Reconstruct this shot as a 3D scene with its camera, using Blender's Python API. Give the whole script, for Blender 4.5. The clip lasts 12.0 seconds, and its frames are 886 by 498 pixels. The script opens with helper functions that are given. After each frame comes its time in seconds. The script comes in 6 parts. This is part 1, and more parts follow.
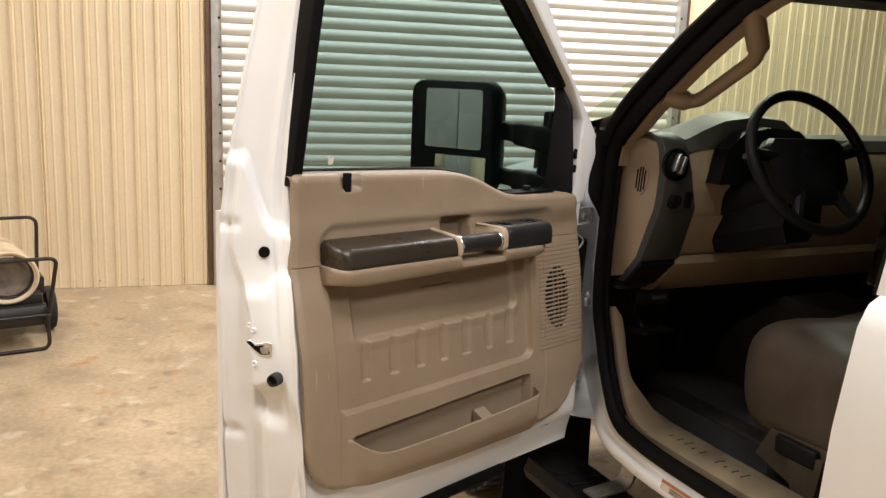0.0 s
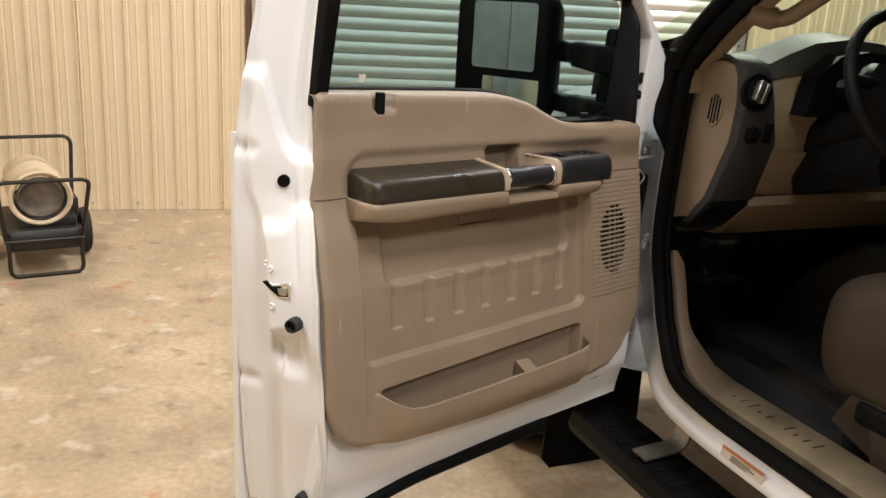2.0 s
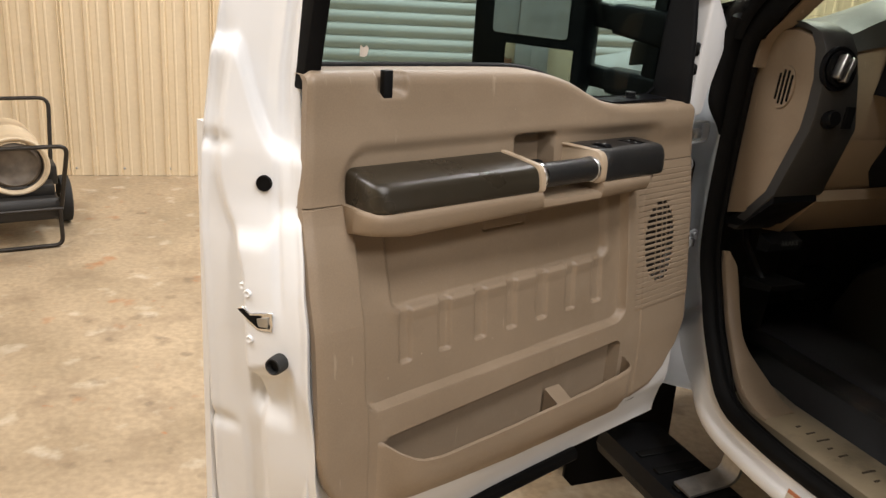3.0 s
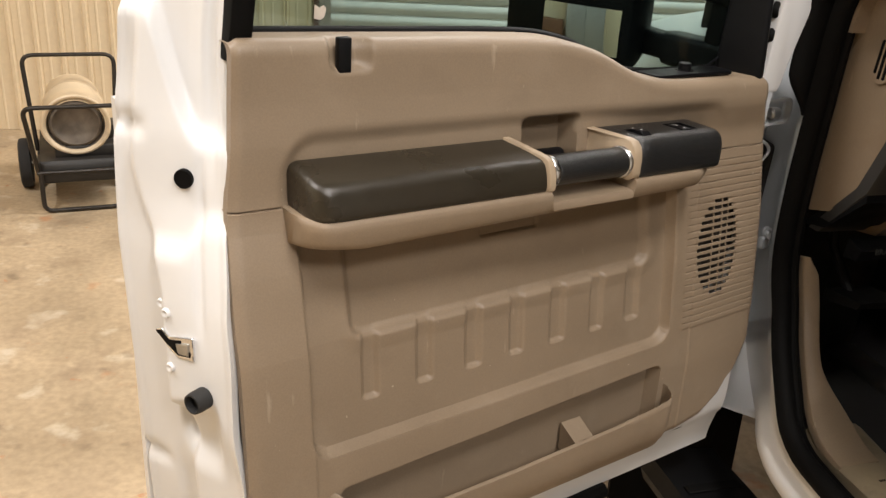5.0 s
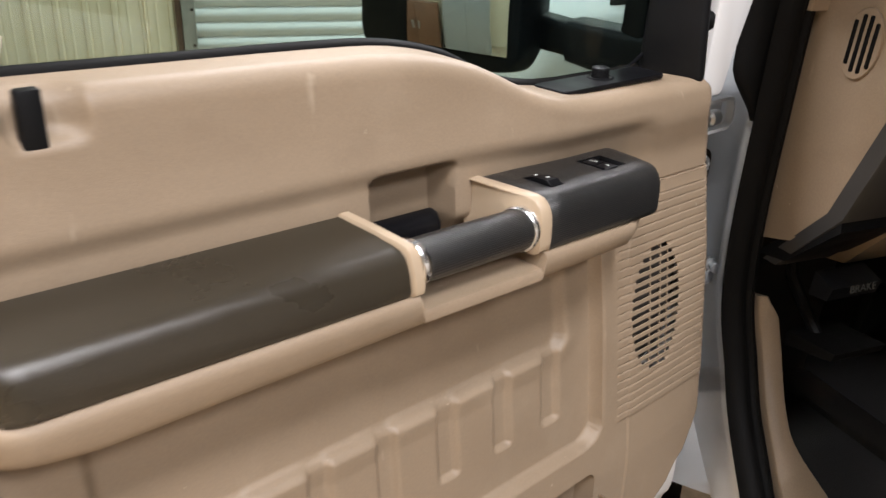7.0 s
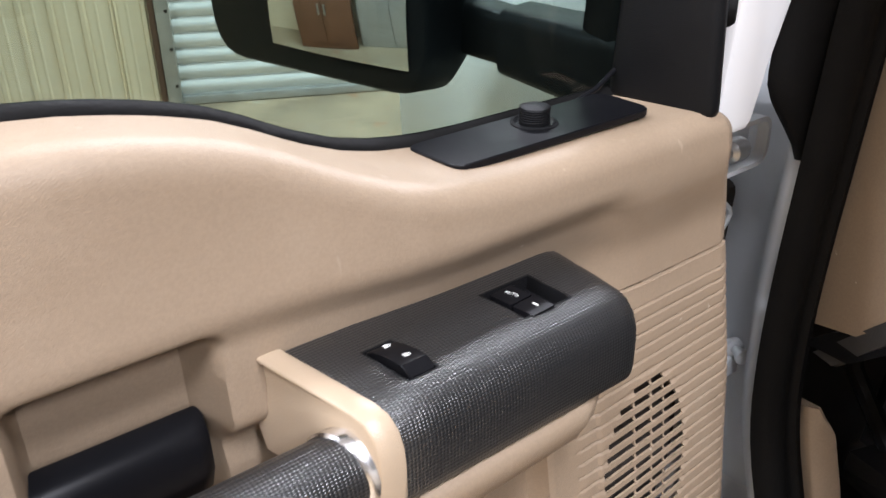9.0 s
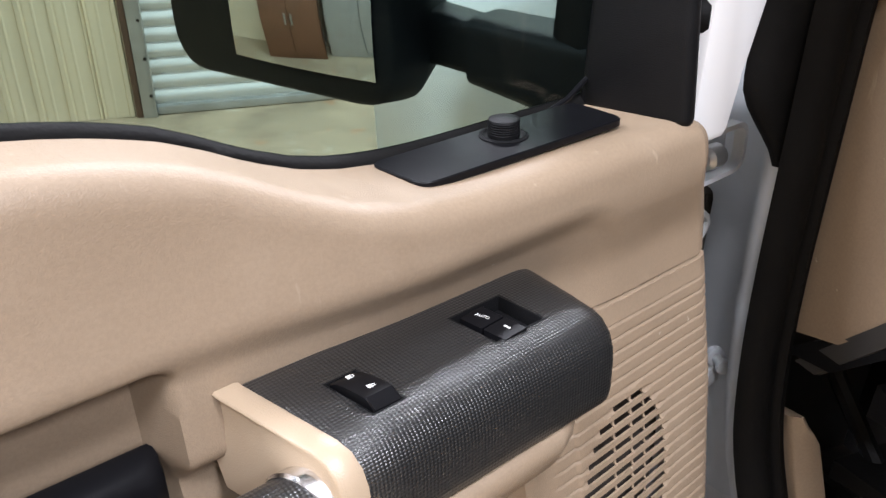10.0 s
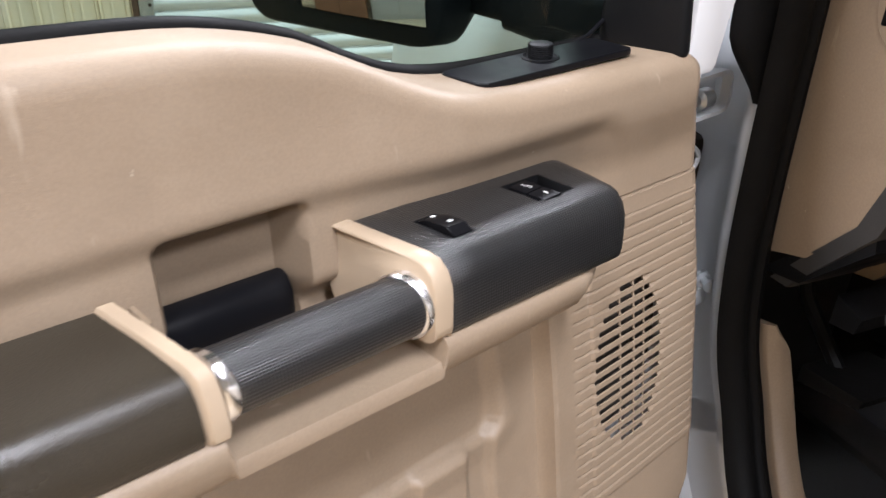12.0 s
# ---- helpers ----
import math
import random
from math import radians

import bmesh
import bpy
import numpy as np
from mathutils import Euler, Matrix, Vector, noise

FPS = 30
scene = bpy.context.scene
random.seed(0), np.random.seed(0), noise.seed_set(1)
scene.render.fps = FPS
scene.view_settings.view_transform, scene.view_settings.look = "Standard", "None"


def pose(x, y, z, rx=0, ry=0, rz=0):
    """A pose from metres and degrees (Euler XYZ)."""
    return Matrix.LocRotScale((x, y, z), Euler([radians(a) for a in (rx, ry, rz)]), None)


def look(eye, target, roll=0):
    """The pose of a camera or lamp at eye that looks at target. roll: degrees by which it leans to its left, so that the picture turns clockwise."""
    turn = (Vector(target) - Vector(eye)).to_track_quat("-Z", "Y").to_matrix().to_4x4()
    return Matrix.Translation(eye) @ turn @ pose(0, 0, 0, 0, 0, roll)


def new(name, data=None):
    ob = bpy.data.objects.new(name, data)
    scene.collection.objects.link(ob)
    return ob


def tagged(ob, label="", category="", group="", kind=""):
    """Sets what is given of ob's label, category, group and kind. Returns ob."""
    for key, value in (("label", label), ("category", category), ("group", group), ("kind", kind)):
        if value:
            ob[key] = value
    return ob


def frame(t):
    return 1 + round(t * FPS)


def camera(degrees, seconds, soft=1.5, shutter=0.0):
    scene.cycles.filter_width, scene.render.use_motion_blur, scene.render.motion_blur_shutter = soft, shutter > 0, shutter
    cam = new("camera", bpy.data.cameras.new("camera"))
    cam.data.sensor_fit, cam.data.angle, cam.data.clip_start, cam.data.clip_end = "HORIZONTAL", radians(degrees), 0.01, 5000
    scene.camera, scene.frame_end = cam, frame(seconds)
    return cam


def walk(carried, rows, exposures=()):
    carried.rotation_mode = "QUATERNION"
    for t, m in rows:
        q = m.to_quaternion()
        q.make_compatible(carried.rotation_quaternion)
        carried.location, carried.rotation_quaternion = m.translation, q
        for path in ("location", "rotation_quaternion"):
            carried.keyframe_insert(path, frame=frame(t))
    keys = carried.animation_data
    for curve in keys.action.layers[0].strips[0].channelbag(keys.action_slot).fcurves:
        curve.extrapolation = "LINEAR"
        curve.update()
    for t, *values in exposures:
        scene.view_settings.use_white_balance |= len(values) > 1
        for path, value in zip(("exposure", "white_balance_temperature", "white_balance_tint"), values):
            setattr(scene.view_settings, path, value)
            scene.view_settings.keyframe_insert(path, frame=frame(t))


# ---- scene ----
cam = camera(54.5, 12.0, soft=1.4, shutter=0.3)
PATH = [
    (0, (0.067, -0.277, 1.579), (1.278, 1.267, 1.192), 2.3),
    (0.5, (0.091, -0.264, 1.569), (1.321, 1.271, 1.206), 2.6),
    (1, (0.1, -0.262, 1.562), (1.317, 1.269, 1.142), 2.8),
    (1.5, (0.151, -0.231, 1.553), (1.311, 1.324, 1.067), 2.9),
    (2, (0.212, -0.097, 1.541), (1.322, 1.473, 0.99), 3.3),
    (2.5, (0.291, 0.102, 1.547), (1.401, 1.652, 0.942), 3.7),
    (2.7, (0.321, 0.154, 1.541), (1.436, 1.692, 0.914), 3.8),
    (4.3, (0.663, 0.351, 1.536), (1.58, 1.978, 0.819), 3.0),
    (4.5, (0.668, 0.364, 1.537), (1.578, 1.989, 0.808), 3.0),
    (5, (0.686, 0.367, 1.527), (1.57, 1.996, 0.774), 3.4),
    (5.5, (0.727, 0.355, 1.53), (1.579, 1.991, 0.755), 2.6),
    (6, (0.756, 0.406, 1.529), (1.618, 2.035, 0.752), 1.8),
    (6.5, (0.846, 0.584, 1.534), (1.789, 2.157, 0.737), 1.7),
    (7, (0.976, 0.717, 1.513), (2.02, 2.216, 0.698), 1.5),
    (7.2, (1.06, 0.776, 1.5), (2.108, 2.261, 0.666), 1.1),
    (8.8, (1.334, 1.0, 1.48), (2.28, 2.495, 0.547), -0.3),
    (9, (1.35, 1.014, 1.481), (2.314, 2.505, 0.561), -0.7),
    (9.5, (1.364, 1.026, 1.482), (2.354, 2.508, 0.573), -1.0),
    (10, (1.371, 1.03, 1.479), (2.373, 2.501, 0.567), -1.2),
    (10.5, (1.364, 1.009, 1.482), (2.374, 2.473, 0.568), -1.0),
    (11, (1.345, 0.984, 1.479), (2.358, 2.448, 0.568), -0.2),
    (11.5, (1.326, 0.957, 1.474), (2.321, 2.43, 0.557), 0.3),
    (12, (1.233, 0.913, 1.473), (2.253, 2.371, 0.558), 0.1),
]
EXPOSURES = [(0.0, -0.05, 6500, 10), (2.6, -0.08, 6350, 10), (4.4, -0.06, 6550, 10), (5.2, 0.0, 6600, 10), (6.0, 0.08, 6500, 10), (6.6, 0.34, 6450, 11), (7.2, 0.73, 5950, 12), (8.8, 0.92, 5750, 13), (12.0, 0.90, 5750, 13)]
walk(cam, [(t, look(eye, target, roll)) for t, eye, target, roll in PATH], EXPOSURES)

# ---- world and lamps ----
world = bpy.data.worlds.new("workshop_air")
scene.world = world
world.use_nodes = True
world.node_tree.nodes["Background"].inputs[0].default_value = (1.0, 0.95, 0.88, 1)
world.node_tree.nodes["Background"].inputs[1].default_value = 0.02


# Area light without a fixture: no ceiling lamp is seen.
def unseen_lamp(x, y, z, watts, sx=1.6, sy=0.35, turn=0):
    data = bpy.data.lights.new("unseen_area_light", "AREA")
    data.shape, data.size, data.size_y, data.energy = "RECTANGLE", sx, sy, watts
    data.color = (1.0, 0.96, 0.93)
    ob = new("unseen_area_light", data)
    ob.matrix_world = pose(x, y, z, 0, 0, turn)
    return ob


# Added fill: for the shut face, then for the hinge pillar.
unseen_lamp(-1.0, 2.3, 4.5, 148, 1.2, 0.25, turn=69)
unseen_lamp(-0.3, -0.7, 4.5, 60, 1.2, 0.25, turn=69)
# Unseen too, placed after the armrest's shadow and the highlights on top edges.
unseen_lamp(1.0, -3.0, 4.5, 165, 1.2, 0.25, turn=69)
unseen_lamp(1.5, -0.6, 4.5, 100, 1.2, 0.25, turn=69)
# Added fill: roller door and switch sheen, then the wall past the windscreen.
unseen_lamp(3.4, 4.2, 4.5, 150, 1.2, 0.25, turn=-21)
unseen_lamp(5.6, 3.3, 4.5, 190, 1.2, 0.25, turn=-21)

# ---- materials ----


def lin(r, g, b):
    return (r, g, b, 1.0)


def material(name, color, rough=0.5, metal=0.0, vary=0.12, scale=6.0, fine=0.0, fine_scale=300.0, bump=0.0, bump_scale=200.0,
             stain=None, stain_amount=0.0, stain_scale=2.0, coat=0.0, spec=0.5, rough_vary=0.08):
    """A painted, moulded or cast surface: colour drifts at one large and one fine scale, stains, grain in the relief."""
    m = bpy.data.materials.new(name)
    m.use_nodes = True
    nt = m.node_tree
    b = nt.nodes["Principled BSDF"]
    n, l = nt.nodes, nt.links
    co = n.new("ShaderNodeTexCoord")
    big = n.new("ShaderNodeTexNoise")
    big.inputs["Scale"].default_value, big.inputs["Detail"].default_value = scale, 5
    l.new(co.outputs["Object"], big.inputs["Vector"])
    ramp = n.new("ShaderNodeMapRange")
    ramp.inputs["From Min"].default_value, ramp.inputs["From Max"].default_value = 0.3, 0.7
    ramp.inputs["To Min"].default_value, ramp.inputs["To Max"].default_value = 1 - vary, 1 + vary * 0.6
    l.new(big.outputs["Fac"], ramp.inputs["Value"])
    mul = n.new("ShaderNodeMix")
    mul.data_type, mul.blend_type = "RGBA", "MULTIPLY"
    mul.inputs["Factor"].default_value = 1.0
    mul.inputs["A"].default_value = lin(*color)
    l.new(ramp.outputs["Result"], mul.inputs["B"])
    out = mul.outputs["Result"]
    if fine:
        gr = n.new("ShaderNodeTexNoise")
        gr.inputs["Scale"].default_value, gr.inputs["Detail"].default_value = fine_scale, 3
        l.new(co.outputs["Object"], gr.inputs["Vector"])
        r2 = n.new("ShaderNodeMapRange")
        r2.inputs["From Min"].default_value, r2.inputs["From Max"].default_value = 0.35, 0.65
        r2.inputs["To Min"].default_value, r2.inputs["To Max"].default_value = 1 - fine, 1 + fine
        l.new(gr.outputs["Fac"], r2.inputs["Value"])
        m2 = n.new("ShaderNodeMix")
        m2.data_type, m2.blend_type = "RGBA", "MULTIPLY"
        m2.inputs["Factor"].default_value = 1.0
        l.new(out, m2.inputs["A"])
        l.new(r2.outputs["Result"], m2.inputs["B"])
        out = m2.outputs["Result"]
    if stain:
        sn = n.new("ShaderNodeTexNoise")
        sn.inputs["Scale"].default_value, sn.inputs["Detail"].default_value, sn.inputs["Roughness"].default_value = stain_scale, 8, 0.65
        l.new(co.outputs["Object"], sn.inputs["Vector"])
        r3 = n.new("ShaderNodeMapRange")
        r3.inputs["From Min"].default_value, r3.inputs["From Max"].default_value = 0.52, 0.72
        r3.inputs["To Max"].default_value = stain_amount
        l.new(sn.outputs["Fac"], r3.inputs["Value"])
        m3 = n.new("ShaderNodeMix")
        m3.data_type = "RGBA"
        l.new(r3.outputs["Result"], m3.inputs["Factor"])
        l.new(out, m3.inputs["A"])
        m3.inputs["B"].default_value = lin(*stain)
        out = m3.outputs["Result"]
    l.new(out, b.inputs["Base Color"])
    rr = n.new("ShaderNodeMapRange")
    rr.inputs["From Min"].default_value, rr.inputs["From Max"].default_value = 0.3, 0.7
    rr.inputs["To Min"].default_value, rr.inputs["To Max"].default_value = rough - rough_vary, rough + rough_vary
    l.new(big.outputs["Fac"], rr.inputs["Value"])
    l.new(rr.outputs["Result"], b.inputs["Roughness"])
    b.inputs["Metallic"].default_value = metal
    b.inputs["Specular IOR Level"].default_value = spec
    b.inputs["Coat Weight"].default_value = coat
    b.inputs["Coat Roughness"].default_value = 0.12
    if bump:
        bn = n.new("ShaderNodeTexNoise")
        bn.inputs["Scale"].default_value, bn.inputs["Detail"].default_value = bump_scale, 2
        l.new(co.outputs["Object"], bn.inputs["Vector"])
        bp = n.new("ShaderNodeBump")
        bp.inputs["Strength"].default_value, bp.inputs["Distance"].default_value = bump, 0.0012
        l.new(bn.outputs["Fac"], bp.inputs["Height"])
        l.new(bp.outputs["Normal"], b.inputs["Normal"])
    return m


def woven_black(name):
    """Black moulded plastic with a fine basket-weave relief, about 2 mm."""
    m = bpy.data.materials.new(name)
    m.use_nodes = True
    n, l = m.node_tree.nodes, m.node_tree.links
    b = n["Principled BSDF"]
    co = n.new("ShaderNodeTexCoord")
    waves = []
    for axis in ((1.0, -1.0, -1.0), (1.0, 1.0, 1.0)):
        dot = n.new("ShaderNodeVectorMath")
        dot.operation = "DOT_PRODUCT"
        l.new(co.outputs["Object"], dot.inputs[0])
        dot.inputs[1].default_value = [math.pi / 0.0023 * a for a in axis]
        sn = n.new("ShaderNodeMath")
        sn.operation = "SINE"
        l.new(dot.outputs["Value"], sn.inputs[0])
        waves.append(sn)
    cell = n.new("ShaderNodeMath")
    cell.operation = "MULTIPLY"
    l.new(waves[0].outputs[0], cell.inputs[0])
    l.new(waves[1].outputs[0], cell.inputs[1])
    tone = n.new("ShaderNodeMix")
    tone.data_type = "RGBA"
    half = n.new("ShaderNodeMapRange")
    half.inputs["From Min"].default_value, half.inputs["From Max"].default_value = -0.7, 0.7
    l.new(cell.outputs[0], half.inputs["Value"])
    l.new(half.outputs["Result"], tone.inputs["Factor"])
    tone.inputs["A"].default_value, tone.inputs["B"].default_value = lin(0.004, 0.004, 0.0042), lin(0.028, 0.028, 0.028)
    l.new(tone.outputs["Result"], b.inputs["Base Color"])
    nz = n.new("ShaderNodeTexNoise")
    nz.inputs["Scale"].default_value = 25
    l.new(co.outputs["Object"], nz.inputs["Vector"])
    mr = n.new("ShaderNodeMapRange")
    mr.inputs["To Min"].default_value, mr.inputs["To Max"].default_value = 0.26, 0.36
    b.inputs["Specular IOR Level"].default_value = 0.75
    l.new(nz.outputs["Fac"], mr.inputs["Value"])
    l.new(mr.outputs["Result"], b.inputs["Roughness"])
    bp = n.new("ShaderNodeBump")
    bp.inputs["Strength"].default_value, bp.inputs["Distance"].default_value = 1.0, 0.00028
    l.new(half.outputs["Result"], bp.inputs["Height"])
    l.new(bp.outputs["Normal"], b.inputs["Normal"])
    return m


def glass_pane(name, tint, clear_rough=0.0):
    """Tinted car glass: light goes straight through, coloured, and a clear surface sheen lies on it."""
    m = bpy.data.materials.new(name)
    m.use_nodes = True
    n, l = m.node_tree.nodes, m.node_tree.links
    n.remove(n["Principled BSDF"])
    tr = n.new("ShaderNodeBsdfTransparent")
    tr.inputs["Color"].default_value = lin(*tint)
    gl = n.new("ShaderNodeBsdfGlossy")
    gl.inputs["Roughness"].default_value = clear_rough
    lw = n.new("ShaderNodeLayerWeight")
    pw = n.new("ShaderNodeMath")
    pw.operation = "POWER"
    l.new(lw.outputs["Facing"], pw.inputs[0])
    pw.inputs[1].default_value = 4.5
    fr = n.new("ShaderNodeMath")
    fr.operation = "MULTIPLY_ADD"
    l.new(pw.outputs[0], fr.inputs[0])
    fr.inputs[1].default_value, fr.inputs[2].default_value = 0.9, 0.03
    lw.inputs["Blend"].default_value = 0.5
    mx = n.new("ShaderNodeMixShader")
    l.new(fr.outputs[0], mx.inputs["Fac"])
    l.new(tr.outputs["BSDF"], mx.inputs[1])
    l.new(gl.outputs["BSDF"], mx.inputs[2])
    l.new(mx.outputs["Shader"], n["Material Output"].inputs["Surface"])
    return m


def concrete(name):
    m = material(name, (0.42, 0.322, 0.208), rough=0.5, vary=0.22, scale=2.2, fine=0.10, fine_scale=38,
                 stain=(0.23, 0.165, 0.105), stain_amount=0.75, stain_scale=3.4, bump=0.5, bump_scale=45, rough_vary=0.2)
    n, l = m.node_tree.nodes, m.node_tree.links
    b = n["Principled BSDF"]
    co = n.new("ShaderNodeTexCoord")
    base = b.inputs["Base Color"].links[0].from_socket
    # rusty spots and pale scuffs
    for scale, lo, hi, col, amount in ((4.3, 0.64, 0.71, (0.42, 0.17, 0.06), 0.7), (15.0, 0.68, 0.73, (0.45, 0.17, 0.06), 0.6), (6.5, 0.60, 0.72, (0.66, 0.59, 0.47), 0.6),
                                       (9.0, 0.61, 0.72, (0.17, 0.125, 0.08), 0.6), (1.3, 0.56, 0.70, (0.27, 0.20, 0.13), 0.5)):
        nz = n.new("ShaderNodeTexNoise")
        nz.inputs["Scale"].default_value, nz.inputs["Detail"].default_value = scale, 7
        mp = n.new("ShaderNodeMapping")
        mp.inputs["Location"].default_value = (scale * 7.3, scale * 2.1, 0)
        l.new(co.outputs["Object"], mp.inputs["Vector"])
        l.new(mp.outputs["Vector"], nz.inputs["Vector"])
        mr = n.new("ShaderNodeMapRange")
        mr.inputs["From Min"].default_value, mr.inputs["From Max"].default_value, mr.inputs["To Max"].default_value = lo, hi, amount
        l.new(nz.outputs["Fac"], mr.inputs["Value"])
        mx = n.new("ShaderNodeMix")
        mx.data_type = "RGBA"
        l.new(mr.outputs["Result"], mx.inputs["Factor"])
        l.new(base, mx.inputs["A"])
        mx.inputs["B"].default_value = lin(*col)
        base = mx.outputs["Result"]
    l.new(base, b.inputs["Base Color"])
    return m


TAN = material("tan_plastic", (0.261, 0.195, 0.132), spec=0.38, rough=0.47, vary=0.08, scale=5, fine=0.04, fine_scale=420, bump=0.27, bump_scale=1000,
               stain=(0.42, 0.34, 0.25), stain_amount=0.16, stain_scale=9)


def add_marks(m, marks):
    """Sparse marks over a material: (scale along x, y, z, threshold, soft end, colour, amount)."""
    n, l = m.node_tree.nodes, m.node_tree.links
    b = n["Principled BSDF"]
    co = n.new("ShaderNodeTexCoord")
    base = b.inputs["Base Color"].links[0].from_socket
    for k, (sc, lo, hi, col, amount) in enumerate(marks):
        mp = n.new("ShaderNodeMapping")
        mp.inputs["Scale"].default_value = sc
        mp.inputs["Location"].default_value = (3.1 + k * 5.7, 1.3 + k * 2.9, k * 7.1)
        l.new(co.outputs["Object"], mp.inputs["Vector"])
        nz = n.new("ShaderNodeTexNoise")
        nz.inputs["Scale"].default_value, nz.inputs["Detail"].default_value = 1.0, 4
        l.new(mp.outputs["Vector"], nz.inputs["Vector"])
        mr = n.new("ShaderNodeMapRange")
        mr.inputs["From Min"].default_value, mr.inputs["From Max"].default_value, mr.inputs["To Max"].default_value = lo, hi, amount
        l.new(nz.outputs["Fac"], mr.inputs["Value"])
        mx = n.new("ShaderNodeMix")
        mx.data_type = "RGBA"
        l.new(mr.outputs["Result"], mx.inputs["Factor"])
        l.new(base, mx.inputs["A"])
        mx.inputs["B"].default_value = lin(*col)
        base = mx.outputs["Result"]
    l.new(base, b.inputs["Base Color"])


# scuffs: small pale nicks, longer pale rubs, faint dark smudges
add_marks(TAN, (((70, 70, 70), 0.752, 0.785, (0.62, 0.54, 0.43), 0.75), ((60, 60, 9), 0.69, 0.78, (0.50, 0.41, 0.31), 0.5), ((11, 11, 14), 0.60, 0.75, (0.17, 0.125, 0.085), 0.25)))
TAN_LIGHT = material("pale_tan_plastic", (0.42, 0.325, 0.225), rough=0.4, vary=0.06, scale=9, bump=0.2, bump_scale=900)
PAD = material("dark_brown_vinyl", (0.030, 0.0240, 0.0155), rough=0.31, vary=0.1, scale=12, bump=0.25, bump_scale=900, fine=0.1, fine_scale=700)
BLACK = material("black_plastic", (0.007, 0.007, 0.0075), spec=0.11, rough=0.42, vary=0.15, scale=15, bump=0.3, bump_scale=1200)
GLOSS_BLACK = material("glossy_black_plastic", (0.005, 0.005, 0.006), spec=0.13, rough=0.36, vary=0.1, scale=15)
WEAVE = woven_black("woven_black_plastic")
RUBBER = material("black_rubber", (0.0065, 0.0062, 0.006), spec=0.07, rough=0.6, vary=0.2, scale=20, bump=0.3, bump_scale=300)
TYRE = material("tyre_rubber", (0.02, 0.019, 0.018), rough=0.8, vary=0.3, scale=12, bump=0.4, bump_scale=90)
WHITE = material("white_body_paint", (0.74, 0.735, 0.73), rough=0.44, vary=0.03, scale=3, stain=(0.62, 0.56, 0.47), stain_amount=0.14, stain_scale=5, coat=0.10)
# Body white greyed and cooled: the shade behind the door is in the colour.
SHADED_WHITE = material("white_paint_shade_toned", (0.60, 0.62, 0.64), rough=0.42, vary=0.06, scale=6, stain=(0.45, 0.42, 0.36), stain_amount=0.25, stain_scale=9)
CHROME = material("chrome", (0.78, 0.78, 0.79), rough=0.2, metal=1.0, vary=0.03, scale=20, rough_vary=0.05)
STEEL = material("worn_steel", (0.45, 0.44, 0.42), rough=0.36, metal=0.9, vary=0.2, scale=40)
CREAM = material("cream_painted_sheet", (0.78, 0.645, 0.445), rough=0.45, vary=0.05, scale=0.8, stain=(0.52, 0.41, 0.25), stain_amount=0.22, stain_scale=3.0, fine=0.02, fine_scale=40)
ROLLER = material("white_roller_paint", (0.76, 0.745, 0.70), rough=0.4, vary=0.06, scale=1.2, stain=(0.5, 0.45, 0.37), stain_amount=0.18, stain_scale=5)
GALV = material("galvanised_steel", (0.50, 0.49, 0.47), rough=0.42, metal=0.55, vary=0.18, scale=14, stain=(0.3, 0.24, 0.18), stain_amount=0.3, stain_scale=8)
BROWN_TRIM = material("brown_painted_trim", (0.13, 0.07, 0.045), rough=0.5, vary=0.2, scale=8)
# Ceiling is unseen; coloured dark so that less light bounces back.
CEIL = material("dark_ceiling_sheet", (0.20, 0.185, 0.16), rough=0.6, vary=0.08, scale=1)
# Unseen walls: wall sheet darkened as if unlit, which also cuts bounce light.
UNSEEN_WALL = material("unseen_sheet_darkened", (0.36, 0.335, 0.29), rough=0.6, vary=0.2, scale=0.7)
CONCRETE = concrete("stained_concrete")
GLASS_DOOR = glass_pane("tinted_door_glass", (0.51, 0.60, 0.585))
GLASS_DARK = glass_pane("dark_cab_glass", (0.28, 0.28, 0.27))
GLASS_SHIELD = glass_pane("windscreen_glass", (0.86, 0.92, 0.84))
MIRROR = material("mirror_silver", (0.82, 0.84, 0.84), rough=0.02, metal=1.0, vary=0.01, rough_vary=0.015)
DASH_GREY = material("dark_grey_dash_plastic", (0.038, 0.036, 0.034), rough=0.5, vary=0.1, scale=10, bump=0.3, bump_scale=700)
LEATHER = material("brown_seat_leather", (0.055, 0.042, 0.031), spec=0.14, rough=0.58, vary=0.3, scale=7, bump=0.8, bump_scale=60)
CARPET = material("black_carpet", (0.020, 0.019, 0.0185), rough=0.95, vary=0.3, scale=14, bump=0.8, bump_scale=400)
DIRTY_TAN = material("scuffed_tan_sill", (0.25, 0.20, 0.13), rough=0.42, vary=0.3, scale=9, stain=(0.06, 0.045, 0.03), stain_amount=0.85, stain_scale=6, bump=0.3, bump_scale=200)
HEATER_PAINT = material("beige_heater_enamel", (0.62, 0.50, 0.34), rough=0.42, vary=0.12, scale=7, stain=(0.2, 0.12, 0.07), stain_amount=0.4, stain_scale=9)
TANK = material("black_tank_enamel", (0.02, 0.018, 0.016), rough=0.5, vary=0.3, scale=9, stain=(0.09, 0.06, 0.04), stain_amount=0.4, stain_scale=7)
PIPE = material("dark_pipe", (0.03, 0.025, 0.02), rough=0.4, metal=0.4, vary=0.3, scale=30)
SOOT = material("sooty_cone", (0.17, 0.14, 0.11), rough=0.6, metal=0.4, vary=0.4, scale=20)
PRINT_WHITE = material("white_print", (0.6, 0.6, 0.58), rough=0.5)
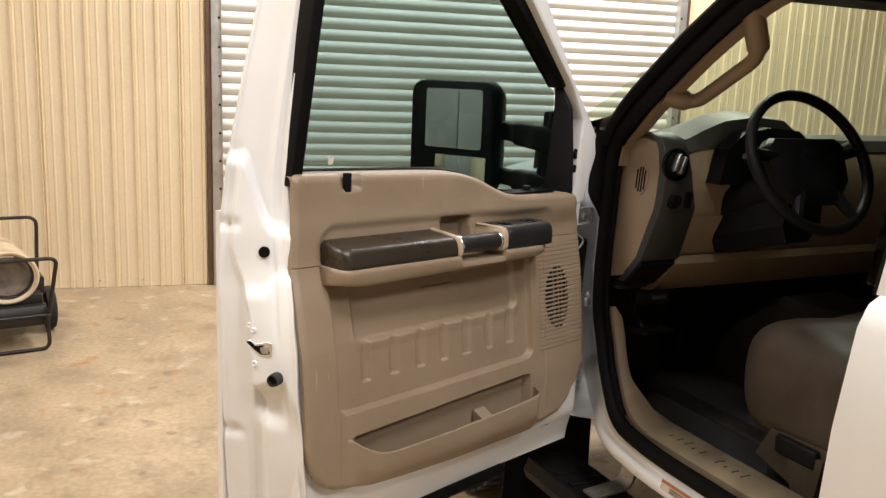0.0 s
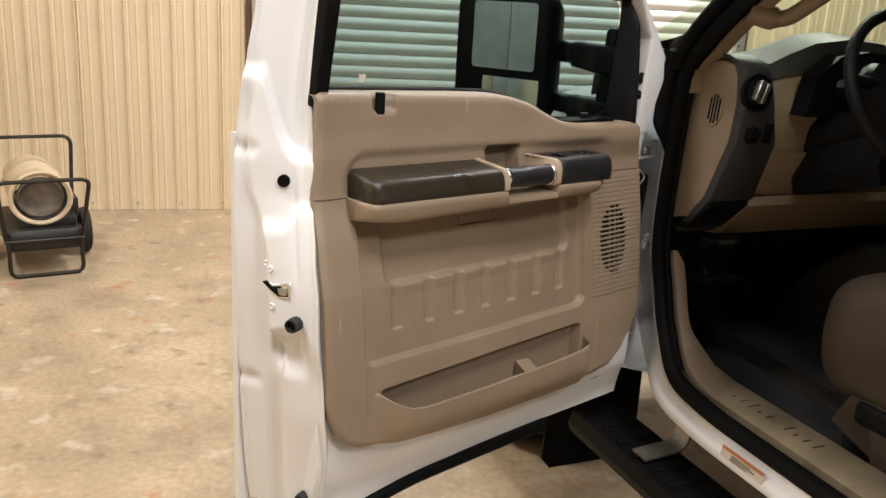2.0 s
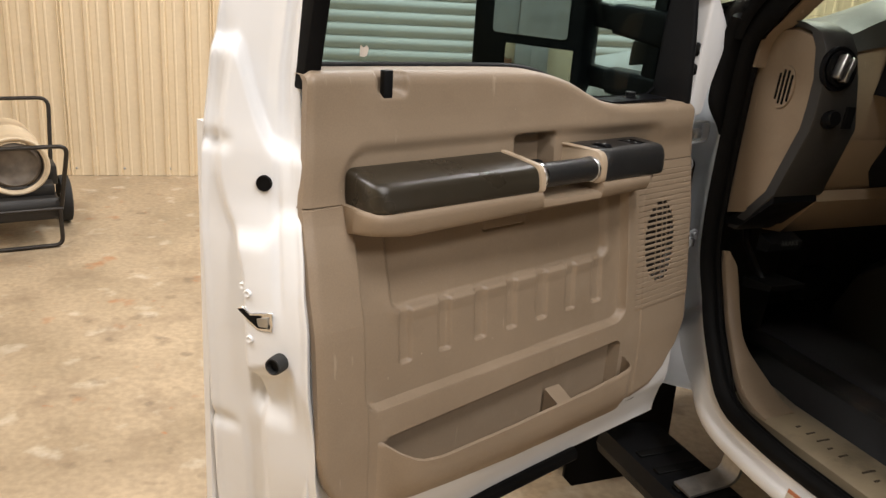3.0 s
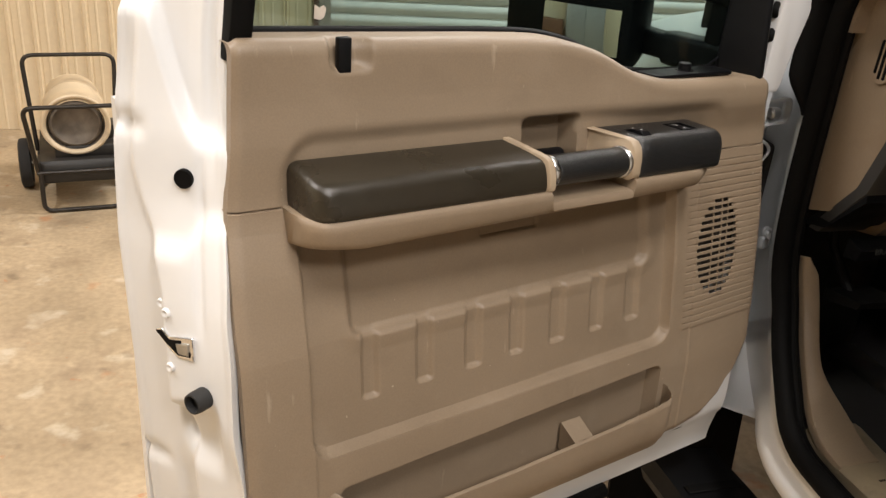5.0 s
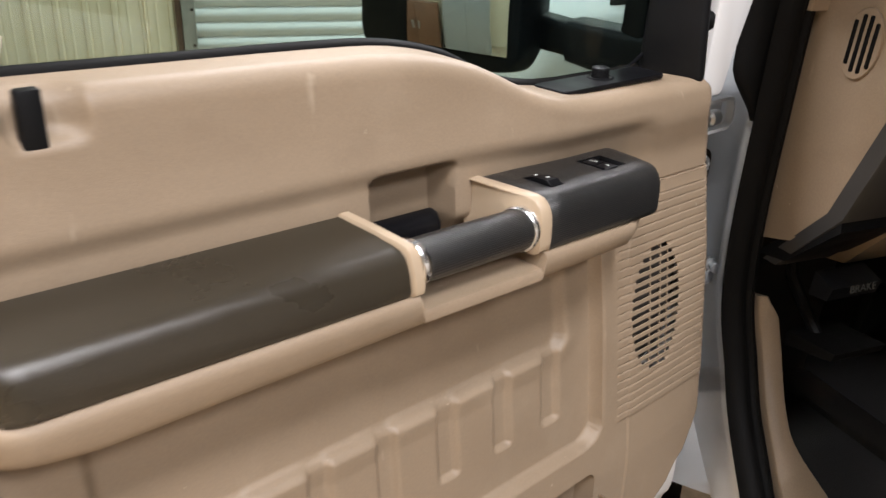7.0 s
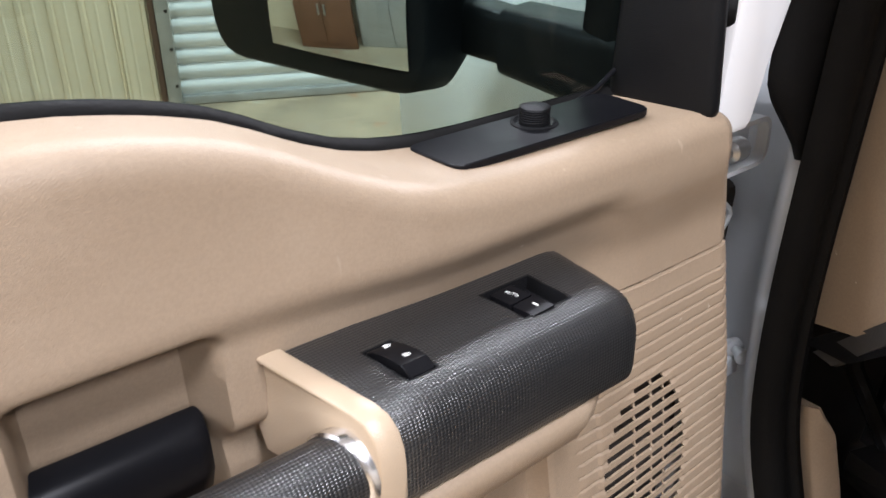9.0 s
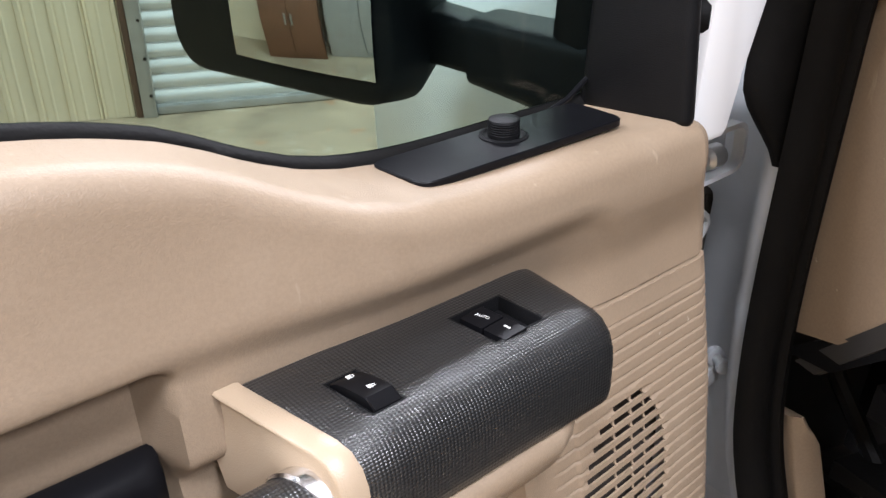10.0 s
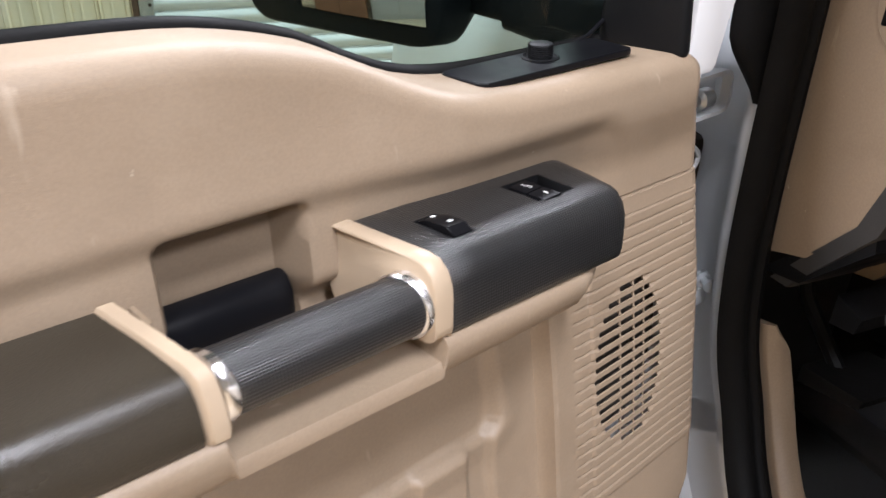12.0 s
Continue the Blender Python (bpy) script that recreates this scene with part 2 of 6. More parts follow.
SPEAKER_CLOTH = material("brown_speaker_cloth", (0.035, 0.028, 0.022), rough=0.8, vary=0.2, scale=40)
# White print darkened: the shade under the dash is in its colour.
PRINT_SHADED = material("white_print_shaded", (0.06, 0.06, 0.055), rough=0.6)
PRINT_ORANGE = material("orange_print", (0.42, 0.15, 0.07), rough=0.5)
PAPER = material("label_film", (0.62, 0.55, 0.47), rough=0.5, vary=0.1, scale=60)
ORANGE = material("orange_cord_jacket", (0.60, 0.19, 0.03), rough=0.5)
WOOD_BROWN = material("brown_cabinet_paint", (0.20, 0.085, 0.04), rough=0.5, vary=0.2, scale=5)

# ---- mesh helpers ----
# how far the cab leans back as it rises
RAKE = 0.0


def part(name, bm, mat, parent=None, label="", smooth=40.0):
    """Links a bmesh as one mesh object, under a thing or a part."""
    me = bpy.data.meshes.new(name)
    bmesh.ops.recalc_face_normals(bm, faces=bm.faces[:])
    if RAKE and parent is not None:
        for v in bm.verts:
            v.co.y += RAKE * (1.1 - max(v.co.z, 0.5))
            v.co.z -= 0.012 * ss(0.40, 0.50, v.co.z)
    bm.to_mesh(me)
    bm.free()
    for m in (mat if isinstance(mat, (list, tuple)) else (mat,)):
        me.materials.append(m)
    if smooth:
        me.shade_smooth()
        me.set_sharp_from_angle(angle=radians(smooth))
    ob = new(name, me)
    ob.parent = parent
    if label:
        tagged(ob, label)
    return ob


def thing(name, m, label, category, group="", kind=""):
    ob = new(name)
    ob.empty_display_size = 0.1
    ob.matrix_world = m
    return tagged(ob, label, category, group, kind)


def add_box(bm, lo, hi, bevel=0.0, segs=2, m=None):
    ctr = [(a + b) / 2 for a, b in zip(lo, hi)]
    size = [abs(b - a) for a, b in zip(lo, hi)]
    r = bmesh.ops.create_cube(bm, size=1.0, matrix=Matrix.LocRotScale(ctr, None, size))
    vs = r["verts"]
    if bevel:
        es = list({e for v in vs for e in v.link_edges})
        g = bmesh.ops.bevel(bm, geom=es, offset=bevel, segments=segs, profile=0.5, affect="EDGES")
        vs = list({v for f in g["faces"] for v in f.verts} | {v for v in vs if v.is_valid})
    if m is not None:
        bmesh.ops.transform(bm, matrix=m, verts=[v for v in vs if v.is_valid])
    return vs


def box(lo, hi, bevel=0.0, segs=2, m=None):
    bm = bmesh.new()
    add_box(bm, lo, hi, bevel, segs, m)
    return bm


def add_loft(bm, rings, closed=True, caps=True):
    """Skins a list of rings of points."""
    made = [[bm.verts.new(p) for p in ring] for ring in rings]
    k = len(made[0])
    for a, b in zip(made, made[1:]):
        for i in range(k if closed else k - 1):
            j = (i + 1) % k
            bm.faces.new((a[i], a[j], b[j], b[i]))
    if caps and closed:
        bm.faces.new(list(reversed(made[0])))
        bm.faces.new(made[-1])
    return made


def loft(rings, closed=True, caps=True):
    bm = bmesh.new()
    add_loft(bm, rings, closed, caps)
    return bm


def add_tube(bm, pts, r, n=10, closed=False):
    pts = [Vector(p) for p in pts]
    rings = []
    up = None
    for i, p in enumerate(pts):
        a = pts[i - 1] if (i or closed) else p
        b = pts[(i + 1) % len(pts)] if (i < len(pts) - 1 or closed) else p
        t = (b - a).normalized()
        if up is None:
            up = t.orthogonal().normalized()
        up = (up - t * up.dot(t)).normalized()
        side = t.cross(up)
        rr = r[i] if isinstance(r, (list, tuple)) else r
        rings.append([p + (up * math.cos(2 * math.pi * k / n) + side * math.sin(2 * math.pi * k / n)) * rr for k in range(n)])
    if closed:
        rings.append(rings[0])
        made = [[bm.verts.new(q) for q in ring] for ring in rings[:-1]]
        made.append(made[0])
        for a, b in zip(made, made[1:]):
            for i in range(n):
                j = (i + 1) % n
                bm.faces.new((a[i], a[j], b[j], b[i]))
    else:
        add_loft(bm, rings)


def tube(pts, r, n=10, closed=False):
    bm = bmesh.new()
    add_tube(bm, pts, r, n, closed)
    return bm


def rounded(pts, r, k=5, closed=False):
    """A polyline with its corners rounded."""
    pts = [Vector(p) for p in pts]
    out = []
    n = len(pts)
    for i, p in enumerate(pts):
        if not closed and i in (0, n - 1):
            out.append(p)
            continue
        a, b = pts[i - 1], pts[(i + 1) % n]
        da, db = (a - p), (b - p)
        ra, rb = min(r, da.length * 0.49), min(r, db.length * 0.49)
        s, e = p + da.normalized() * ra, p + db.normalized() * rb
        for j in range(k + 1):
            f = j / k
            out.append(s * (1 - f) ** 2 + p * 2 * f * (1 - f) + e * f * f)
    return out


def prism(poly, put, lo, hi, bevel=0.0, segs=2):
    """A polygon given in a plane, thickened between lo and hi; put(a, b, c) lays it into space."""
    bm = bmesh.new()
    a = [bm.verts.new(put(x, y, lo)) for x, y in poly]
    b = [bm.verts.new(put(x, y, hi)) for x, y in poly]
    bm.faces.new(a)
    bm.faces.new(list(reversed(b)))
    for i in range(len(poly)):
        j = (i + 1) % len(poly)
        bm.faces.new((a[i], b[i], b[j], a[j]))
    bmesh.ops.recalc_face_normals(bm, faces=bm.faces[:])
    if bevel:
        bmesh.ops.bevel(bm, geom=bm.edges[:], offset=bevel, segments=segs, profile=0.5, affect="EDGES", clamp_overlap=True)
    return bm


def lathe(profile, m, n=28, caps=True):
    """Turns (radius, height) pairs about z, then places by m."""
    rings = [[m @ Vector((r * math.cos(2 * math.pi * k / n), r * math.sin(2 * math.pi * k / n), h)) for k in range(n)] for r, h in profile]
    return loft(rings, True, caps)


def sheet(fn, us, vs, skip=None):
    """A grid of quads on fn(u, v); skip(u, v) leaves faces out."""
    bm = bmesh.new()
    g = [[bm.verts.new(fn(u, v)) for u in us] for v in vs]
    for i in range(len(vs) - 1):
        for j in range(len(us) - 1):
            if skip and skip((us[j] + us[j + 1]) / 2, (vs[i] + vs[i + 1]) / 2):
                continue
            bm.faces.new((g[i][j], g[i][j + 1], g[i + 1][j + 1], g[i + 1][j]))
    return bm


def steps(a, b, d):
    k = max(1, round(abs(b - a) / d))
    return [a + (b - a) * i / k for i in range(k + 1)]


def ss(a, b, x):
    t = min(1.0, max(0.0, (x - a) / (b - a)))
    return t * t * (3 - 2 * t)


def lerp_table(x, xs, ys):
    return float(np.interp(x, xs, ys))


def rect_sdf(u, z, u0, u1, z0, z1, r):
    """Distance to a rectangle with rounded corners, negative inside."""
    cu, cz = (u0 + u1) / 2, (z0 + z1) / 2
    qu, qz = abs(u - cu) - (u1 - u0) / 2 + r, abs(z - cz) - (z1 - z0) / 2 + r
    return math.hypot(max(qu, 0), max(qz, 0)) + min(max(qu, qz), 0) - r


def letters(text, size, m, mat, parent, name="lettering"):
    cu = bpy.data.curves.new(name, "FONT")
    cu.body, cu.size, cu.extrude, cu.align_x, cu.align_y = text, size, 0.0002, "CENTER", "CENTER"
    ob = new(name, cu)
    ob.data.materials.append(mat)
    ob.parent = parent
    ob.matrix_local = m
    return ob

# ---- the workshop: floor, walls, roller door, ceiling ----
WALL_M = pose(2.416, 5.797, 0, 0, 0, -21.0)
PITCH = 0.1535
X_LEFT, X_RIGHT, Y_BACK, Z_CEIL = -3.7, 9.0, -13.5, 4.8
DOOR_L, DOOR_R, DOOR_TOP = 0.270, 3.93, 3.6


def wall_thing(name, m, label):
    return thing(name, m, label, "wall", kind="structure")


def sheet_wall(name, m, spans, label, z0=0.0, z1=Z_CEIL):
    """A wall clad in ribbed steel sheets; spans are stretches along x with their foot heights."""
    wall = wall_thing(name, m, label)
    for x0, x1, foot in spans:
        part("wall_core", box((x0, 0.035, foot), (x1, 0.16, z1)), CREAM, wall)
        x = x0
        while x < x1 - 1e-4:
            xe = min(x + PITCH * 6, x1)
            # one sheet: flats, ribs 18 mm proud with a shadowed return
            prof = []
            k = math.floor(x / PITCH) - 1
            while k * PITCH < xe + PITCH:
                c = k * PITCH
                for dx, dy in ((-0.034, 0.0), (-0.026, -0.011), (-0.006, -0.013), (0.0, 0.004), (0.006, 0.004), (0.011, 0.0), (0.045, -0.001), (0.050, -0.004), (0.058, -0.004), (0.063, -0.001)):
                    prof.append((c + dx, dy))
                k += 1
            prof = [p for p in prof if x < p[0] < xe]
            prof = [(x + 0.0003, 0.0)] + prof + [(xe - 0.0003, 0.0)]
            rings = [[Vector((px, py, z)) for px, py in prof] for z in (foot + 0.002, (foot + z1) / 2, z1)]
            part("wall_sheet", loft(rings, False, False), CREAM, wall, smooth=20)
            x = xe
    return wall


front = sheet_wall("wall_north", WALL_M, ((X_LEFT, 0.158, 0.0), (4.04, X_RIGHT, 0.0), (0.158, 4.04, DOOR_TOP)), "cream ribbed steel wall with a roller door")
for px in (-0.9, -0.6, -0.31, -0.02):
    part("sheet_screw", lathe([(0.004, 0.002), (0.008, 0.0), (0.008, -0.006), (0.004, -0.009)], pose(px, 0, 0.05, 90, 0, 0) @ pose(0, 0, 0.004), 8), STEEL, front)

floor = tagged(part("floor", box((X_LEFT, Y_BACK, -0.2), (X_RIGHT, 0.4, 0.0)), CONCRETE), "stained tan concrete workshop floor", "floor", kind="structure")
floor.matrix_world = WALL_M
ceiling = tagged(part("ceiling", box((X_LEFT, Y_BACK, Z_CEIL), (X_RIGHT, 0.2, Z_CEIL + 0.1)), CEIL), "unseen workshop ceiling, coloured dark to cut bounce light", "ceiling", kind="structure")
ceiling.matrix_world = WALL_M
west = tagged(part("wall_west", box((X_LEFT - 0.15, Y_BACK, 0), (X_LEFT, 0.2, Z_CEIL)), CREAM), "plain cream steel shed wall", "wall", kind="structure")
west.matrix_world = WALL_M
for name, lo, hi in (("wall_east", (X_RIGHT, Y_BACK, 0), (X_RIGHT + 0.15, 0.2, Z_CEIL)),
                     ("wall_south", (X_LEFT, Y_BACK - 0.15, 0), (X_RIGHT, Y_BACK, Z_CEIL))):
    w = tagged(part(name, box(lo, hi), UNSEEN_WALL), "plain shed wall, unseen, darkened as if unlit", "wall", kind="structure")
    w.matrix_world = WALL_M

# jambs: brown trim, galvanised guide with bolts
for side, x0, x1, xb in ((-1, 0.160, 0.193, 0.252), (1, 4.008, 4.038, 3.955)):
    jamb = thing("door_jamb", WALL_M, "galvanised steel roller door guide with brown trim", "door jamb", "roller door guides", kind="structure")
    part("trim_strip", box((x0, -0.03, 0), (x1, 0.15, DOOR_TOP), 0.003), BROWN_TRIM, jamb)
    g0, g1 = (0.196, 0.270) if side < 0 else (3.930, 4.005)
    part("guide", box((g0, -0.045, 0), (g1, 0.03, DOOR_TOP), 0.004), GALV, jamb)
    part("guide_lip", box((g1 - 0.006 if side < 0 else g0, -0.06, 0), (g1 if side < 0 else g0 + 0.006, -0.045, DOOR_TOP), 0.001), GALV, jamb)
    z = 0.12
    while z < DOOR_TOP:
        part("bolt", lathe([(0.004, -0.012), (0.009, -0.008), (0.010, 0.0)], pose(xb, -0.046, z, -90, 0, 0) @ pose(0, 0, 0, 180), 8), PIPE, jamb)
        z += 0.2025

roller = thing("roller_door", WALL_M, "closed white corrugated steel roller door", "roller door", kind="structure")
SLAT = 0.0845
z, i = 0.05, 0
slat_mesh = None
while z < DOOR_TOP:
    if slat_mesh is None:
        prof = [(0.0, 0.0), (0.004, 0.006), (-0.002, 0.011)] + [(-0.002 - 0.016 * math.sin(math.pi * k / 8), 0.011 + (SLAT - 0.011) * k / 8) for k in range(1, 9)]
        ob = part("slat", loft([[Vector((x, a, b)) for a, b in prof] for x in (DOOR_L, DOOR_R)], False, False), ROLLER, roller, smooth=35)
        slat_mesh = ob.data
    else:
        ob = new("slat", slat_mesh)
        ob.parent = roller
    ob.location = (0, 0.02, z)
    z += SLAT
part("bottom_bar", box((DOOR_L, -0.02, 0.004), (DOOR_R, 0.04, 0.05), 0.004), GALV, roller)

# ---- the open truck door ----
DOOR_M = pose(0.88, 1.36, 0, 0, 0, 6.0)
door = thing("truck_door", DOOR_M, "open white pickup door with tan moulded inner trim", "truck door")

ZZ = [0.4, 0.6, 0.8, 1.0, 1.1, 1.17, 1.25, 1.3, 1.37, 1.9]
AA = [0.132, 0.132, 0.132, 0.113, 0.083, 0.051, 0.044, 0.033, 0.028, 0.028]
BB = [0.045, 0.045, 0.045, 0.050, 0.030, 0.002, 0.0, 0.0, 0.0, 0.0]
# the trim's own ruler along the door, and true lengths
UX = [-0.2, 0.0, 0.035, 0.05, 0.058, 0.113, 0.194, 0.297, 0.40, 0.465, 0.543, 0.593, 0.6345, 0.7175, 0.765, 0.859, 0.935, 0.971, 1.05]
UY = [-0.225, -0.022, 0.014, 0.036, 0.047, 0.105, 0.186, 0.288, 0.400, 0.459, 0.548, 0.608, 0.652, 0.751, 0.812, 0.914, 0.978, 1.03, 1.115]


def P(u, w, z):
    """True door coordinates: along the door from latch to hinge, out towards the cab, up."""
    return Vector((u, -w, z))


def D(u, w, z):
    """The same on the trim's own ruler, which sinks a little towards the hinge."""
    v = float(np.interp(u, UX, UY))
    return Vector((v, -w, z - 0.004 - 0.015 * v))


def A(u, w, z):
    """Armrest coordinates."""
    return D(u, 0.034 + 0.85 * w, z)


def G(u, w, z):
    """Window coordinates."""
    return D(u, w + 0.040, z)


def smooth_table(x, xs, ys, h=0.02):
    return (lerp_table(x - h, xs, ys) + 2 * lerp_table(x, xs, ys) + lerp_table(x + h, xs, ys)) / 4


def face_base(u, z):
    w = smooth_table(z, ZZ, AA) - smooth_table(z, ZZ, BB) * u
    return w + 0.020 * ss(0.56, 0.70, u) * ss(1.20, 1.275, z)


def trim_top(u):
    return smooth_table(u, [0.0, 0.2, 0.40, 0.49, 0.53, 0.565, 0.595, 0.62, 0.645, 0.665, 0.69, 0.73, 1.0], [1.374, 1.372, 1.369, 1.367, 1.364, 1.356, 1.346, 1.334, 1.319, 1.309, 1.302, 1.297, 1.297])


SPK_U, SPK_Z, SPK_A, SPK_B = 0.863, 1.005, 0.058, 0.088
RIDGE = 0.0118
RIBS = (0.208, 0.297, 0.377, 0.462, 0.537, 0.611, 0.684)


WEBS = (-0.020, 0.002, 0.023)


def in_speaker(u, z):
    """True in one of the slots that open on the loudspeaker."""
    k = round((z - SPK_Z) / RIDGE)
    zc = k * RIDGE
    if abs(zc) > SPK_B or abs(z - SPK_Z - zc) > RIDGE * 0.27:
        return False
    du = u - SPK_U
    if any(abs(du - w) < 0.0012 for w in WEBS):
        return False
    return abs(du) < SPK_A * math.sqrt(max(0, 1 - (zc / SPK_B) ** 2)) + 0.002


def relief(u, z):
    r = 0.0
    # cove round the armrest
    r -= 0.008 * ss(0.012, -0.012, rect_sdf(u, z, 0.100, 0.86, 1.02, 1.257, 0.05)) * ss(0.86, 0.78, u) * ss(1.16, 1.19, z)
    # large recess with a rounded lower edge, and the deeper field under the armrest
    r -= 0.018 * ss(0.002, -0.004, rect_sdf(u, z, 0.112, 0.749, 0.847 + 0.008 * u, 1.30, 0.03)) * ss(1.20, 1.17, z)
    deep = rect_sdf(u, z, 0.183, 0.706, 0.998, 1.30, 0.018)
    field = ss(0.007, -0.007, deep) * ss(1.20, 1.17, z)
    if field > 0:
        r += (min(r - 0.012, 0.060 - 0.15 * (z - 1.09) - face_base(u, z)) - r) * field
    if deep > 0 and 0.15 < u < 0.74:
        r += 0.003 * ss(0.03, 0.004, deep) * ss(0.15, 0.18, u) * ss(0.755, 0.72, u) * ss(0.95, 0.975, z) * ss(1.03, 1.0, z)
    for k, ru in enumerate(RIBS):
        d = rect_sdf(u, z, ru - 0.013, ru + 0.013, 0.904 - 0.0003 * k, 1.06, 0.006)
        if d < 0.01:
            r -= 0.0070 * ss(0.002, -0.005, d) * (1 - field)
    # small cover plate outline
    d = abs(rect_sdf(u, z, 0.403, 0.508, 1.090, 1.16, 0.004))
    r -= 0.0045 * ss(0.0030, 0.0, d)
    # pocket back wall
    d = rect_sdf(u, z, 0.150, 0.736, 0.55, 0.794 + 0.03 * (u - 0.15), 0.012)
    r -= 0.026 * ss(0.0005, -0.0025, d)
    # release handle bowl
    d = rect_sdf(u, z, 0.474, 0.562, 1.12, 1.256, 0.007)
    r -= 0.034 * ss(0.003, -0.008, d)
    # lock pin dent
    d = rect_sdf(u, z, 0.168, 0.234, 1.335, 1.45, 0.012)
    r -= 0.016 * ss(0.004, -0.008, d) * ss(0.245, 0.205, u)
    # seam between upper and lower mouldings
    if u < 0.114 or u > 0.80:
        r += 0.0016 * ss(1.1770, 1.1755, z) - 0.004 * ss(0.0016, 0.0004, abs(z - 1.1765))
    # fine ridges round the speaker
    m = ss(0.772, 0.784, u) * ss(0.863, 0.867, z) * ss(1.168, 1.164, z)
    if m > 0:
        ph = ((z - SPK_Z) / RIDGE) % 1.0
        e = math.hypot((u - SPK_U) / (SPK_A + 0.004), (z - SPK_Z) / (SPK_B + 0.004))
        k = ss(1.06, 0.98, e)
        r += m * 0.0024 * (ss(0.02, 0.12, ph - 0.16 * k) * ss(0.98, 0.88, ph + 0.16 * k) - 0.4)
    return r


def trim_bottom(u):
    return lerp_table(u, [0.035, 0.040, 0.050, 0.070, 0.100, 0.135, 0.30, 0.454, 0.710, 0.80, 0.87, 0.925, 0.960, 0.978, 0.984],
                      [0.80, 0.755, 0.722, 0.697, 0.682, 0.674, 0.661, 0.653, 0.651, 0.653, 0.664, 0.692, 0.735, 0.80, 0.87])


def trim_u(u, z):
    """Lets the side edges of the trim lean as they do."""
    f = (u - 0.035) / 0.949
    left = 0.024 * ss(1.02, 1.40, z) * (1 - f)
    right = -(0.013 + 0.012 * ss(1.03, 1.20, z) + 0.018 * ss(1.20, 1.26, z)) * f
    return u + left * max(0, 1 - f * 4) + right * ss(0.72, 1.0, f)


us = sorted(set([round(x, 5) for x in steps(0.035, 0.095, 0.004) + steps(0.095, 0.125, 0.002) + steps(0.125, 0.765, 0.003) + steps(0.765, 0.984, 0.0022) + [0.037, 0.0365] + [SPK_U + w + d for w in WEBS for d in (-0.0012, 0.0012)]]))
zs = []
for a, b, d in ((1.40, 1.262, 0.005), (1.262, 1.240, 0.0025), (1.240, 1.180, 0.005), (1.180, 1.1725, 0.0006), (0.8645, 0.835, 0.003), (0.833, 0.755, 0.002), (0.753, 0.60, 0.004)):
    zs += steps(a, b, d)
k = -119
while k <= 131:
    zs.append(SPK_Z + k * RIDGE / 10)
    k += 1
zs = sorted(set(round(x, 5) for x in zs), reverse=True)
R_TOP = 0.020


def lean(u, z):
    """Rows near the map pocket follow its sloping opening."""
    return z + 0.03 * (u - 0.15) * ss(0.62, 0.71, z) * ss(0.865, 0.815, z)


def trim_face(u, z):
    top, bot = trim_top(u) - R_TOP, trim_bottom(u)
    z = lean(u, z)
    z = min(max(z, bot), top)
    edge = min(z - bot, u - 0.035 + 0.002, 0.984 - u + 0.002)
    roll = 0.006 * (1 - ss(-0.001, 0.012, edge))
    # the dent and the ridges die out on the rolled top edge
    return D(trim_u(u, z), face_base(u, z) + relief(u, z) - roll, z)


bm = sheet(trim_face, us, zs, lambda u, z: in_speaker(u, z) or z > trim_top(u) - R_TOP + 0.004 or lean(u, z) < trim_bottom(u) - 0.005)
rows = []
for k in range(0, 8):
    a = math.pi / 2 * min(k, 6) / 6
    row = []
    for u in us:
        top = trim_top(u)
        z0 = top - R_TOP
        w0 = face_base(u, z0) + relief(u, z0)
        if k <= 6:
            w, z = w0 - R_TOP + R_TOP * math.cos(a), z0 + R_TOP * math.sin(a)
        else:
            w, z = -0.030, top + 0.001
        edge = min(u - 0.035, 0.984 - u)
        w -= 0.006 * (1 - ss(-0.001, 0.012, edge + 0.002)) if k <= 6 else 0
        z -= 0.008 * (1 - ss(0.0, 0.012, edge)) * (k / 7)
        row.append(bm.verts.new(D(trim_u(u, z0), w, z)))
    rows.append(row)
for a, b in zip(rows, rows[1:]):
    for i in range(len(us) - 1):
        bm.faces.new((a[i], a[i + 1], b[i + 1], b[i]))
bmesh.ops.remove_doubles(bm, verts=bm.verts[:], dist=0.0004)
rim = [e for e in bm.edges if e.is_boundary]
g = bmesh.ops.extrude_edge_only(bm, edges=rim)
for v in g["geom"]:
    if isinstance(v, bmesh.types.BMVert):
        slot = math.hypot((v.co.x - 0.918) / 0.085, (v.co.z - 0.987) / 0.105) < 1
        v.co.y += 0.002 if slot else 0.014
trim = part("trim_panel", bm, TAN, door, "tan grained plastic door trim, lightly scuffed", smooth=50)

# speaker: dark bowl, louvre bars, webs
spk_w = face_base(SPK_U, SPK_Z)
part("speaker_bowl", prism([(SPK_U + (SPK_A + 0.004) * math.cos(a), SPK_Z + (SPK_B + 0.004) * math.sin(a)) for a in np.linspace(0, 2 * math.pi, 33)[:-1]],
                           lambda a, b, c: D(a, c, b), spk_w - 0.030, spk_w - 0.020), SPEAKER_CLOTH, trim, "dark brown speaker cloth")
# map pocket in the lower trim: curved front wall with a rolled lip, floor and divider


def pocket_lip(u):
    return lerp_table(u, [0.10, 0.141, 0.165, 0.20, 0.247, 0.435, 0.62, 0.70, 0.74, 0.85], [0.806, 0.792, 0.774, 0.757, 0.749, 0.748, 0.753, 0.759, 0.766, 0.766])


def pocket_out(u):
    end = math.sqrt(max(0.0, 1 - max(0.0, (u - 0.724) / 0.0245) ** 2))
    return 0.046 * ss(0.118, 0.20, u) * (0.25 + 0.75 * end) - 0.004


def pocket_bottom(u):
    return trim_bottom(u) + 0.004


